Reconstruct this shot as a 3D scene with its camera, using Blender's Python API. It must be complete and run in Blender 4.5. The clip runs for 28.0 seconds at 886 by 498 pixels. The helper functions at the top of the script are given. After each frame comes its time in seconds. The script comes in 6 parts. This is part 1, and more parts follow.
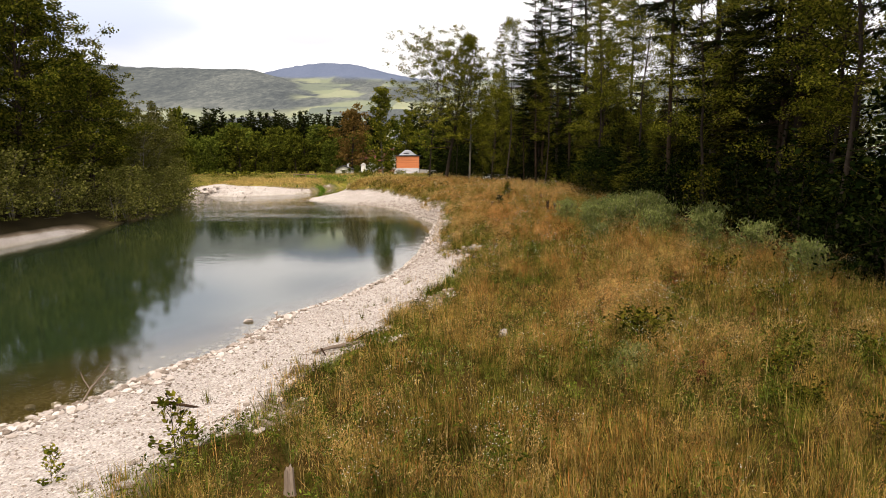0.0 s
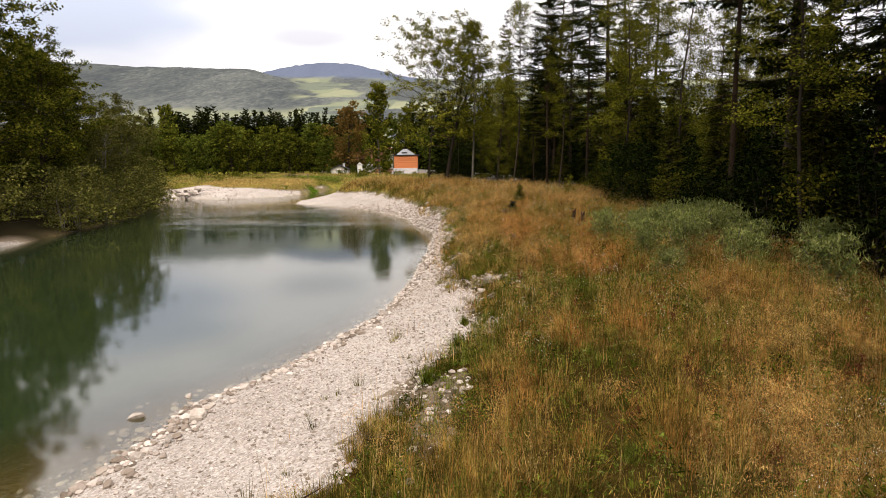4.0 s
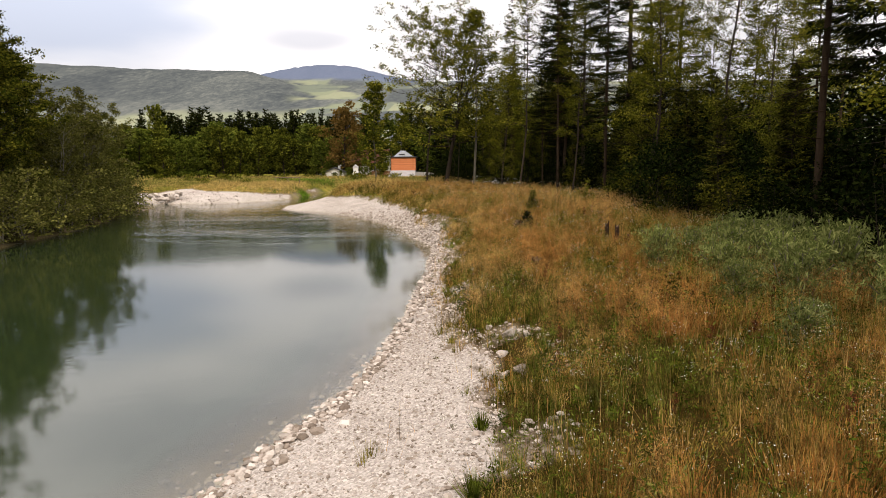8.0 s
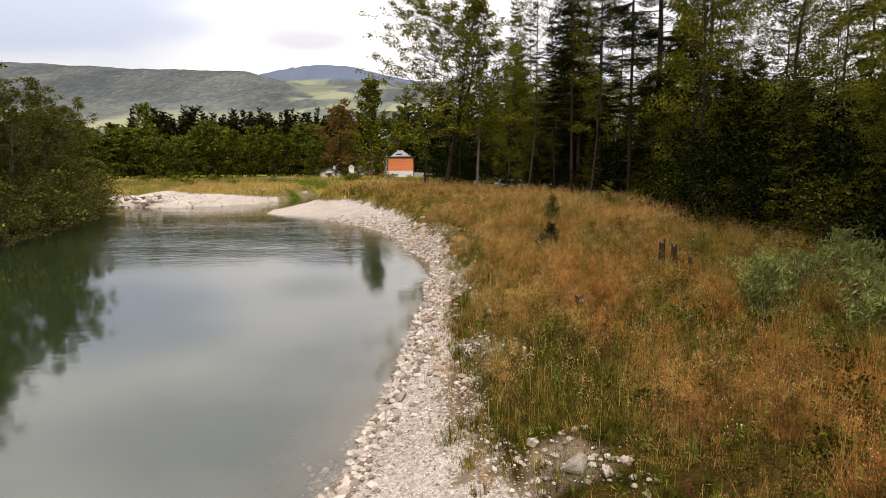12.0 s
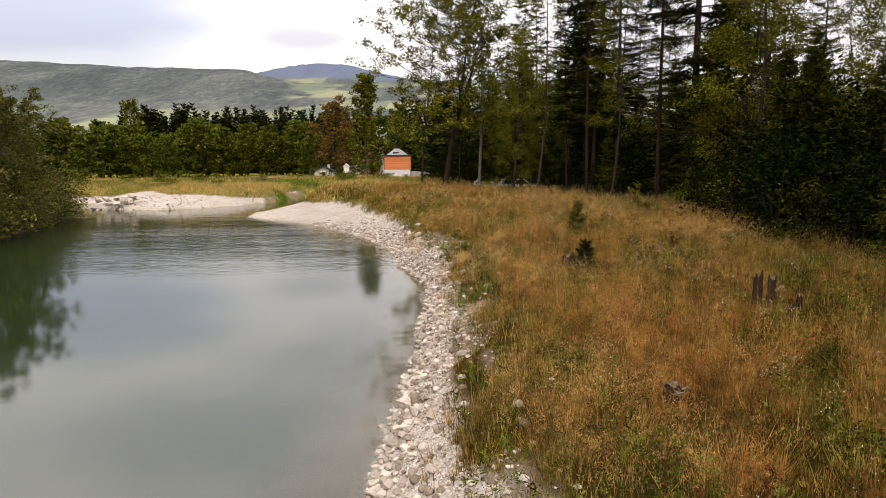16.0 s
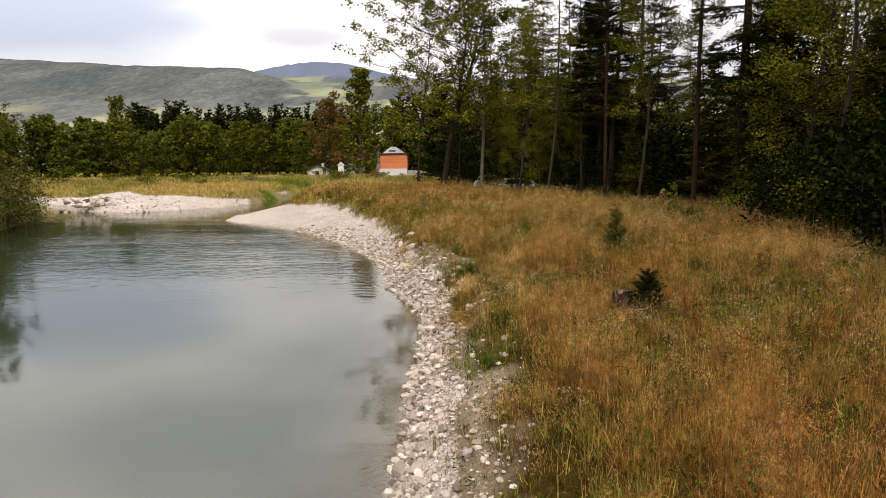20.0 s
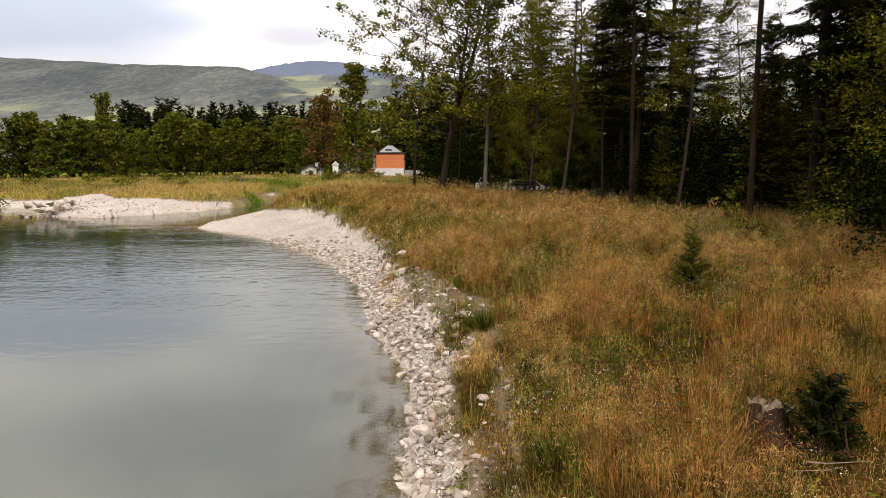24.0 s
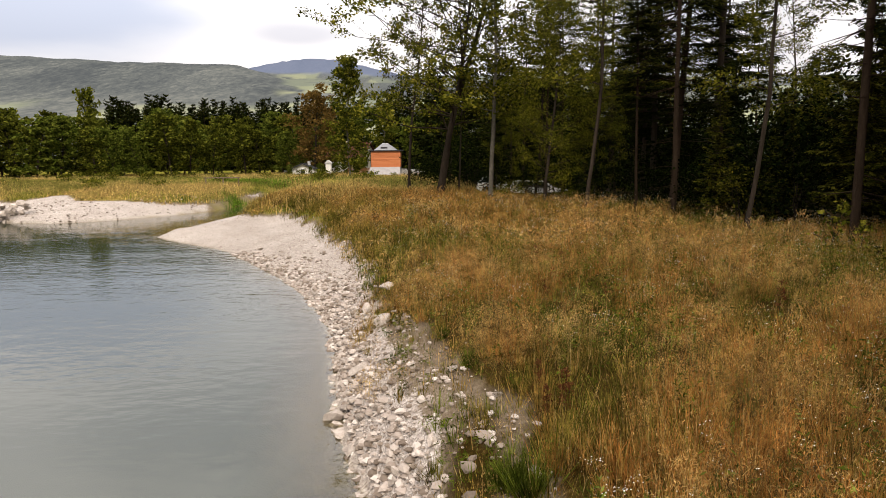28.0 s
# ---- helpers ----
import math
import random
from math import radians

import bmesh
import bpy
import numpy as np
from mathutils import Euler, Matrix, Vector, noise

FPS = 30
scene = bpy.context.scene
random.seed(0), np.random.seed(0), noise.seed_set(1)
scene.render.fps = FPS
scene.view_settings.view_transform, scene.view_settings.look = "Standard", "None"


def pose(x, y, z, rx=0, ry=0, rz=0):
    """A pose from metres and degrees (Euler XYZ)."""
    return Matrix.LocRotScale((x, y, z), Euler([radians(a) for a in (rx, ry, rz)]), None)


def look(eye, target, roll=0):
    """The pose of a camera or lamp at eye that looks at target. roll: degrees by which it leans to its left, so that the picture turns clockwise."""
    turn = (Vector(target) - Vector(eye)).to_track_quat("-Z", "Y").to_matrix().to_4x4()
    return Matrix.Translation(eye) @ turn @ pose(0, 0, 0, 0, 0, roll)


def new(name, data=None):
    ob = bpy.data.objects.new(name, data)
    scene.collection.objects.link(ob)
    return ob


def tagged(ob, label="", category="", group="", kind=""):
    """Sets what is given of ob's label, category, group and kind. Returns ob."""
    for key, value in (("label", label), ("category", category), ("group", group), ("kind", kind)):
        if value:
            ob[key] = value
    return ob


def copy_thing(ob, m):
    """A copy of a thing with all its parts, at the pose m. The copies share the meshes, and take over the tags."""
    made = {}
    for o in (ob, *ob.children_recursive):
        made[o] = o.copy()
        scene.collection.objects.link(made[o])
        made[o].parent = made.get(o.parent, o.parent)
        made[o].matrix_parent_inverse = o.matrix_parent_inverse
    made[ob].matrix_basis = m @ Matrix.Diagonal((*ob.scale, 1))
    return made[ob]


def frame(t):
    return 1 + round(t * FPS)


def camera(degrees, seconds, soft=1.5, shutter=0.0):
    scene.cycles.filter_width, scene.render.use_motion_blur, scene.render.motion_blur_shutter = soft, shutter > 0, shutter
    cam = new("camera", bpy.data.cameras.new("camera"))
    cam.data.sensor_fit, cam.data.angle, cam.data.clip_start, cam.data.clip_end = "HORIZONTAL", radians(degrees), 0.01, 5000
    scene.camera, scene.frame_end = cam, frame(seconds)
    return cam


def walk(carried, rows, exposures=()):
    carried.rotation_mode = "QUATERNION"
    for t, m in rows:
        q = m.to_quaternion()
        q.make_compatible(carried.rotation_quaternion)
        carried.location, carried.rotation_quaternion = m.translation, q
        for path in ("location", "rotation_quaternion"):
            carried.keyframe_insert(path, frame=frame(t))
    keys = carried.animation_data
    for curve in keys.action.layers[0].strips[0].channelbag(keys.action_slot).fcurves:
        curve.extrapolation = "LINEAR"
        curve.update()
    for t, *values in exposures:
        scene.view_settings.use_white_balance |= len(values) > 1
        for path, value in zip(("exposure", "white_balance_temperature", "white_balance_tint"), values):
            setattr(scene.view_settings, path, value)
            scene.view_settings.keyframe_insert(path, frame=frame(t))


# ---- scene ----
import itertools

cam = camera(72.0, 28.0, soft=0.9)
ROLL = -0.57
PATH = [
    (0, -0.000, -0.000, 4.000, -0.140, -8.017),
    (1, -0.027, 1.588, 4.015, -0.167, -8.038),
    (2, -0.057, 3.146, 4.020, -0.171, -8.057),
    (3, -0.079, 4.611, 4.011, -0.194, -8.059),
    (3.5, -0.087, 5.305, 4.006, -0.206, -8.050),
    (5.5, -0.094, 7.975, 3.991, -0.249, -7.997),
    (6.5, -0.106, 9.240, 3.984, -0.280, -7.940),
    (7.5, -0.115, 10.463, 3.983, -0.328, -7.871),
    (8.5, -0.131, 11.679, 3.987, -0.376, -7.812),
    (9.5, -0.156, 12.909, 3.989, -0.421, -7.784),
    (10.5, -0.184, 14.142, 3.988, -0.470, -7.776),
    (11.5, -0.215, 15.361, 3.980, -0.507, -7.799),
    (12.5, -0.226, 16.571, 3.976, -0.547, -7.830),
    (14.5, -0.197, 18.978, 3.981, -0.627, -7.909),
    (15.5, -0.186, 20.167, 3.979, -0.670, -7.929),
    (16.5, -0.180, 21.329, 3.969, -0.706, -7.944),
    (17.5, -0.172, 22.462, 3.949, -0.751, -7.989),
    (18.5, -0.160, 23.599, 3.938, -0.803, -8.029),
    (19.5, -0.143, 24.730, 3.930, -0.850, -8.043),
    (20.5, -0.117, 25.842, 3.921, -0.903, -8.038),
    (21.5, -0.102, 26.977, 3.920, -0.943, -8.043),
    (23.5, -0.065, 29.388, 3.991, -1.011, -8.105),
    (24.5, -0.039, 30.640, 4.018, -1.053, -8.152),
    (25.5, -0.014, 31.915, 4.029, -1.112, -8.217),
    (26.5, 0.003, 33.215, 4.030, -1.186, -8.268),
    (28, 0.000, 35.217, 4.039, -1.251, -8.294),
]


def aim(x, y, z, yaw, pitch):
    c = math.cos(radians(pitch))
    return (x - math.sin(radians(yaw)) * c, y + math.cos(radians(yaw)) * c, z + math.sin(radians(pitch)))


walk(cam, [(t, look((x, y, z), aim(x, y, z, yaw, pitch), ROLL)) for t, x, y, z, yaw, pitch in PATH], exposures=((0, -0.02, 6750, 14), (3, -0.1, 6750, 14), (9, -0.2, 6750, 14), (28, -0.2, 6750, 14)))

# ---- light: a bright overcast sky with a weak, wide sun ----
SUN_ELEV, SUN_AZ = 46.0, 182.0          # degrees; azimuth from the y axis, turning east
world = bpy.data.worlds.new("overcast_sky")
scene.world = world
world.use_nodes = True
wn, wl = world.node_tree.nodes, world.node_tree.links
wn.clear()
w_out = wn.new("ShaderNodeOutputWorld")
w_bg = wn.new("ShaderNodeBackground")
w_sky = wn.new("ShaderNodeTexSky")
w_sky.sky_type, w_sky.sun_disc = "NISHITA", False
w_sky.sun_elevation, w_sky.sun_rotation = radians(SUN_ELEV), radians(SUN_AZ)
w_sky.air_density, w_sky.dust_density = 1.0, 3.0
w_tc = wn.new("ShaderNodeTexCoord")
w_map = wn.new("ShaderNodeMapping")
w_map.inputs["Scale"].default_value = (1.5, 1.5, 6.0)
w_map.inputs["Location"].default_value = (0.35, 0.2, 0.1)
w_noise = wn.new("ShaderNodeTexNoise")
w_noise.inputs["Scale"].default_value, w_noise.inputs["Detail"].default_value = 1.5, 5.0
w_noise.inputs["Roughness"].default_value = 0.45
w_ramp = wn.new("ShaderNodeValToRGB")
w_ramp.color_ramp.elements[0].position, w_ramp.color_ramp.elements[0].color = 0.34, (0.7, 0.71, 0.745, 1)
w_ramp.color_ramp.elements[1].position, w_ramp.color_ramp.elements[1].color = 0.53, (1.0, 0.99, 0.98, 1)
w_cloud = w_ramp.outputs["Color"]
for (cx_, cz_), (rx_, rz_), shade in (((-0.5, 0.2), (0.26, 0.075), (0.55, 0.61, 0.73, 1)), ((-0.2, 0.19), (0.1, 0.024), (0.7, 0.71, 0.75, 1))):          # two darker clouds in the north-west
    c_map, c_len, c_edge, c_mix = wn.new("ShaderNodeMapping"), wn.new("ShaderNodeVectorMath"), wn.new("ShaderNodeMath"), wn.new("ShaderNodeMix")
    c_map.vector_type = "TEXTURE"
    c_map.inputs["Location"].default_value, c_map.inputs["Scale"].default_value = (cx_, 0.84, cz_), (rx_, 1.6, rz_)
    c_len.operation = "LENGTH"
    c_edge.operation = "MULTIPLY_ADD"
    c_edge.inputs[1].default_value = 1.5
    c_fade = wn.new("ShaderNodeMapRange")
    c_fade.interpolation_type = "SMOOTHSTEP"
    c_fade.inputs["From Min"].default_value, c_fade.inputs["From Max"].default_value = 2.0, 1.1
    c_mix.data_type = "RGBA"
    c_mix.inputs["B"].default_value = shade
    wl.new(w_tc.outputs["Generated"], c_map.inputs["Vector"])
    wl.new(c_map.outputs["Vector"], c_len.inputs[0])
    wl.new(w_noise.outputs["Fac"], c_edge.inputs[0])
    wl.new(c_len.outputs["Value"], c_edge.inputs[2])
    wl.new(c_edge.outputs["Value"], c_fade.inputs["Value"])
    wl.new(c_fade.outputs["Result"], c_mix.inputs["Factor"])
    wl.new(w_cloud, c_mix.inputs["A"])
    w_cloud = c_mix.outputs["Result"]
w_gain = wn.new("ShaderNodeMix")
w_gain.data_type, w_gain.blend_type = "RGBA", "MULTIPLY"
w_gain.inputs["Factor"].default_value = 1.0
w_gain.inputs["B"].default_value = (1.12, 1.12, 1.12, 1)
w_dim = wn.new("ShaderNodeMix")
w_dim.data_type, w_dim.blend_type = "RGBA", "MULTIPLY"
w_dim.inputs["Factor"].default_value = 1.0
w_dim.inputs["B"].default_value = (0.10, 0.10, 0.10, 1)
w_add = wn.new("ShaderNodeMix")
w_add.data_type = "RGBA"
w_add.inputs["Factor"].default_value = 0.9
wl.new(w_tc.outputs["Generated"], w_map.inputs["Vector"])
wl.new(w_map.outputs["Vector"], w_noise.inputs["Vector"])
wl.new(w_noise.outputs["Fac"], w_ramp.inputs["Fac"])
wl.new(w_cloud, w_gain.inputs["A"])
wl.new(w_sky.outputs["Color"], w_dim.inputs["A"])
wl.new(w_dim.outputs["Result"], w_add.inputs["A"])
wl.new(w_gain.outputs["Result"], w_add.inputs["B"])
w_sep = wn.new("ShaderNodeSeparateXYZ")
wl.new(w_tc.outputs["Generated"], w_sep.inputs["Vector"])
w_up = wn.new("ShaderNodeValToRGB")          # an overcast sky is brightest overhead
for pos_, val_ in ((0.1, 1.08), (0.24, 1.5), (0.38, 1.8), (0.55, 2.0), (0.8, 3.2)):
    w_el = w_up.color_ramp.elements.new(pos_)
    w_el.color = (val_, val_, val_, 1)
for el_ in (w_up.color_ramp.elements[0], w_up.color_ramp.elements[-1]):
    el_.color = (1.08, 1.08, 1.08, 1) if el_.position < 0.5 else (3.2, 3.2, 3.2, 1)
wl.new(w_sep.outputs["Z"], w_up.inputs["Fac"])
wl.new(w_up.outputs["Color"], w_bg.inputs["Strength"])
wl.new(w_add.outputs["Result"], w_bg.inputs["Color"])
wl.new(w_bg.outputs["Background"], w_out.inputs["Surface"])
sun = new("sun", bpy.data.lights.new("sun", "SUN"))
sun.data.energy, sun.data.angle, sun.data.color = 3.2, radians(9), (1.0, 0.91, 0.76)
_e, _a = radians(SUN_ELEV), radians(SUN_AZ)
sun.matrix_world = look((math.sin(_a) * math.cos(_e) * 50, math.cos(_a) * math.cos(_e) * 50, math.sin(_e) * 50), (0, 0, 0))


# ---- materials ----
def mat_base(name, rough=0.85):
    m = bpy.data.materials.new(name)
    m.use_nodes = True
    nt = m.node_tree
    bsdf = nt.nodes["Principled BSDF"]
    bsdf.inputs["Roughness"].default_value = rough
    bsdf.inputs["Specular IOR Level"].default_value = 0.0 if rough > 0.8 else 0.25
    return m, nt.nodes, nt.links, bsdf


def ramp_node(nodes, stops):
    r = nodes.new("ShaderNodeValToRGB")
    els = r.color_ramp.elements
    while len(els) < len(stops):
        els.new(0.5)
    for el, (p, c) in zip(els, stops):
        el.position, el.color = p, (*c, 1)
    return r


def noise_node(nodes, links, scale, detail=4.0, rough=0.55, coords=None):
    n = nodes.new("ShaderNodeTexNoise")
    n.inputs["Scale"].default_value, n.inputs["Detail"].default_value = scale, detail
    n.inputs["Roughness"].default_value = rough
    if coords is not None:
        links.new(coords, n.inputs["Vector"])
    return n


def mix_node(nodes, links, fac, a, b, blend="MIX"):
    m = nodes.new("ShaderNodeMix")
    m.data_type, m.blend_type = "RGBA", blend
    for key, v in (("Factor", fac), ("A", a), ("B", b)):
        if isinstance(v, (int, float)):
            m.inputs[key].default_value = v
        elif isinstance(v, tuple):
            m.inputs[key].default_value = (*v, 1)
        else:
            links.new(v, m.inputs[key])
    return m.outputs["Result"]


def surface(name, stops, scale=3.0, fine=40.0, rough=0.85, bump=0.3, dist=0.02, stretch=(1, 1, 1), per_object=0.25, metal=0.0):
    """A mottled solid: a coarse and a fine noise over a ramp, relief, and a little change from object to object."""
    m, n, l, b = mat_base(name, rough)
    tc = n.new("ShaderNodeTexCoord")
    mp = n.new("ShaderNodeMapping")
    mp.inputs["Scale"].default_value = stretch
    l.new(tc.outputs["Object"], mp.inputs["Vector"])
    big = noise_node(n, l, scale, 4, 0.6, mp.outputs["Vector"])
    small = noise_node(n, l, fine, 5, 0.65, mp.outputs["Vector"])
    r = ramp_node(n, stops)
    f = mix_node(n, l, 0.45, big.outputs["Color"], small.outputs["Color"])
    l.new(f, r.inputs["Fac"])
    info = n.new("ShaderNodeObjectInfo")
    hsv = n.new("ShaderNodeHueSaturation")
    mr = n.new("ShaderNodeMapRange")
    mr.inputs["To Min"].default_value, mr.inputs["To Max"].default_value = 1 - per_object, 1 + per_object
    l.new(info.outputs["Random"], mr.inputs["Value"])
    l.new(mr.outputs["Result"], hsv.inputs["Value"])
    l.new(r.outputs["Color"], hsv.inputs["Color"])
    l.new(hsv.outputs["Color"], b.inputs["Base Color"])
    b.inputs["Metallic"].default_value = metal
    bp = n.new("ShaderNodeBump")
    bp.inputs["Strength"].default_value, bp.inputs["Distance"].default_value = bump, dist
    l.new(small.outputs["Fac"], bp.inputs["Height"])
    l.new(bp.outputs["Normal"], b.inputs["Normal"])
    return m


def leafy(name, stops, trans=0.35, rough=0.55, tone=False, vary=0.22, patch=0.6, sheer=0.0):
    """Foliage: colour by the single leaf, by patches through the crown and by the plant; part of the light passes through."""
    m, n, l, b = mat_base(name, rough)
    b.inputs["Specular IOR Level"].default_value = 0.0
    geo = n.new("ShaderNodeNewGeometry")
    tc = n.new("ShaderNodeTexCoord")
    r = ramp_node(n, stops)
    if tone:
        at = n.new("ShaderNodeAttribute")
        at.attribute_name = "tone"
        mth = n.new("ShaderNodeMath")
        mth.operation = "MULTIPLY_ADD"
        l.new(geo.outputs["Random Per Island"], mth.inputs[0])
        mth.inputs[1].default_value = 0.42
        l.new(at.outputs["Fac"], mth.inputs[2])
        l.new(mth.outputs["Value"], r.inputs["Fac"])
    else:
        nz = noise_node(n, l, patch, 2, 0.5, tc.outputs["Object"])
        f = mix_node(n, l, 0.5, nz.outputs["Color"], geo.outputs["Random Per Island"])
        l.new(f, r.inputs["Fac"])
    info = n.new("ShaderNodeObjectInfo")
    hsv = n.new("ShaderNodeHueSaturation")
    mr = n.new("ShaderNodeMapRange")
    mr.inputs["To Min"].default_value, mr.inputs["To Max"].default_value = 1 - vary, 1 + vary
    l.new(info.outputs["Random"], mr.inputs["Value"])
    l.new(mr.outputs["Result"], hsv.inputs["Value"])
    col = r.outputs["Color"]
    if tone:          # noise makes some tussocks lighter, others darker
        blot = noise_node(n, l, 2.6, 4, 0.7, tc.outputs["Object"])
        bl = ramp_node(n, [(0.38, (0.34, 0.34, 0.34)), (0.5, (0.9, 0.9, 0.9)), (0.62, (1.5, 1.5, 1.5))])
        l.new(blot.outputs["Fac"], bl.inputs["Fac"])
        col = mix_node(n, l, 1.0, col, bl.outputs["Color"], "MULTIPLY")
        fleck = noise_node(n, l, 9.0, 3, 0.6, tc.outputs["Object"])
        fl = ramp_node(n, [(0.36, (0.42, 0.42, 0.42)), (0.5, (0.9, 0.9, 0.9)), (0.64, (1.45, 1.45, 1.45))])
        l.new(fleck.outputs["Fac"], fl.inputs["Fac"])
        col = mix_node(n, l, 1.0, col, fl.outputs["Color"], "MULTIPLY")
    l.new(col, hsv.inputs["Color"])
    l.new(hsv.outputs["Color"], b.inputs["Base Color"])
    tr = n.new("ShaderNodeBsdfTranslucent")
    l.new(hsv.outputs["Color"], tr.inputs["Color"])
    mx = n.new("ShaderNodeMixShader")
    mx.inputs["Fac"].default_value = trans
    out = n["Material Output"]
    l.new(b.outputs["BSDF"], mx.inputs[1])
    l.new(tr.outputs["BSDF"], mx.inputs[2])
    l.new(mx.outputs["Shader"], out.inputs["Surface"])
    if sheer:          # a haze of hair-fine spikelets lets part of the light straight through
        clear, veil = n.new("ShaderNodeBsdfTransparent"), n.new("ShaderNodeMixShader")
        veil.inputs["Fac"].default_value = sheer
        l.new(mx.outputs["Shader"], veil.inputs[1])
        l.new(clear.outputs["BSDF"], veil.inputs[2])
        l.new(veil.outputs["Shader"], out.inputs["Surface"])
    return m


M = {}
M["bark_dark"] = surface("bark_dark", [(0.3, (0.012, 0.009, 0.007)), (0.55, (0.035, 0.027, 0.02)), (0.75, (0.08, 0.066, 0.052))], 3, 22, 0.95, 0.9, 0.03, (1, 1, 0.25))
M["bark_red"] = surface("bark_red", [(0.3, (0.012, 0.008, 0.005)), (0.55, (0.034, 0.023, 0.015)), (0.75, (0.07, 0.05, 0.036))], 3, 22, 0.95, 0.9, 0.03, (1, 1, 0.25))
M["bark_pale"] = surface("bark_pale", [(0.3, (0.035, 0.03, 0.022)), (0.52, (0.1, 0.09, 0.072)), (0.7, (0.2, 0.19, 0.16))], 4, 16, 0.9, 0.5, 0.02, (1, 1, 0.5))
M["leaf_alder"] = leafy("leaf_alder", [(0.2, (0.013, 0.017, 0.002)), (0.5, (0.071, 0.078, 0.007)), (0.8, (0.23, 0.2, 0.024))], trans=0.3)
M["leaf_light"] = leafy("leaf_light", [(0.2, (0.014, 0.022, 0.003)), (0.5, (0.05, 0.066, 0.008)), (0.8, (0.13, 0.14, 0.022))], trans=0.25)
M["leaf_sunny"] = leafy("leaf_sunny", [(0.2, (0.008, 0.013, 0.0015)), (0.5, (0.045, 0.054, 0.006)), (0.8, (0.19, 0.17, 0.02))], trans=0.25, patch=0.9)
# darker copy of leaf_alder: the wood's dim light is put into this colour
M["leaf_wood_dim"] = leafy("leaf_wood_dim", [(0.2, (0.005, 0.007, 0.001)), (0.5, (0.024, 0.026, 0.003)), (0.8, (0.118, 0.102, 0.012))], trans=0.2)
M["leaf_willow"] = leafy("leaf_willow", [(0.2, (0.018, 0.022, 0.004)), (0.5, (0.07, 0.072, 0.014)), (0.8, (0.17, 0.155, 0.042))], trans=0.25)
M["leaf_bush"] = leafy("leaf_bush", [(0.2, (0.04, 0.055, 0.013)), (0.5, (0.105, 0.125, 0.032)), (0.8, (0.24, 0.245, 0.09))], patch=2.5)
M["leaf_far"] = leafy("leaf_far", [(0.2, (0.010, 0.014, 0.0018)), (0.5, (0.045, 0.052, 0.006)), (0.8, (0.14, 0.14, 0.018))], trans=0.2)
M["leaf_autumn"] = leafy("leaf_autumn", [(0.2, (0.045, 0.03, 0.008)), (0.5, (0.10, 0.06, 0.014)), (0.8, (0.16, 0.1, 0.03))])
M["seed_red"] = leafy("red_seed_head", [(0.2, (0.04, 0.014, 0.006)), (0.5, (0.085, 0.03, 0.012)), (0.8, (0.15, 0.06, 0.025))])
# near-black leaves: the darkness inside the wood is put into their colour
M["leaf_in_shade"] = leafy("leaf_in_shade", [(0.2, (0.0015, 0.003, 0.0008)), (0.5, (0.004, 0.007, 0.0015)), (0.8, (0.02, 0.025, 0.005))], trans=0.08)
# shade and light put into colour: needle for dark depth, needle_warm for lit fronts
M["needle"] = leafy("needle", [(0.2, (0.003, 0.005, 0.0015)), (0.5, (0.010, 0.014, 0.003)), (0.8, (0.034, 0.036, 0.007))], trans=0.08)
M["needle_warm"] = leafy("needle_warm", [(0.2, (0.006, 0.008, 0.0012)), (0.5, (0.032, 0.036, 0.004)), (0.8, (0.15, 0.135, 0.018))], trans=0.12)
M["grass"] = leafy("grass_blade", [(0.0, (0.03, 0.042, 0.005)), (0.25, (0.09, 0.09, 0.013)), (0.5, (0.2, 0.148, 0.03)), (0.78, (0.29, 0.185, 0.048)), (1.0, (0.29, 0.125, 0.03))], trans=0.3, tone=True)
M["meadow"] = leafy("meadow_grass", [(0.0, (0.06, 0.08, 0.014)), (0.3, (0.135, 0.125, 0.028)), (0.65, (0.25, 0.19, 0.06)), (1.0, (0.34, 0.23, 0.08))], trans=0.3, tone=True)
M["panicle"] = leafy("grass_panicle", [(0.0, (0.4, 0.3, 0.12)), (0.4, (0.4, 0.265, 0.095)), (0.7, (0.38, 0.215, 0.07)), (1.0, (0.33, 0.145, 0.042))], trans=0.4, tone=True, sheer=0.35)
M["weed"] = leafy("weed_leaf", [(0.0, (0.016, 0.028, 0.003)), (0.35, (0.05, 0.07, 0.007)), (0.7, (0.11, 0.13, 0.016)), (1.0, (0.16, 0.175, 0.045))], trans=0.3, tone=True)
M["petal"] = leafy("white_petal", [(0.0, (0.4, 0.4, 0.34)), (1.0, (0.62, 0.61, 0.54))], trans=0.25)
M["stone"] = surface("river_stone", [(0.3, (0.13, 0.108, 0.088)), (0.5, (0.31, 0.268, 0.23)), (0.7, (0.52, 0.47, 0.42))], 3, 28, 0.9, 0.6, 0.015, per_object=0.3)
M["deadwood"] = surface("dead_wood", [(0.3, (0.07, 0.048, 0.035)), (0.5, (0.16, 0.12, 0.09)), (0.7, (0.28, 0.23, 0.19))], 6, 30, 0.9, 0.7, 0.01, (1, 1, 0.15))
M["rot"] = surface("rotten_wood", [(0.3, (0.014, 0.008, 0.005)), (0.5, (0.032, 0.019, 0.013)), (0.75, (0.075, 0.048, 0.034))], 6, 30, 0.95, 0.8, 0.02, (1, 1, 0.2))


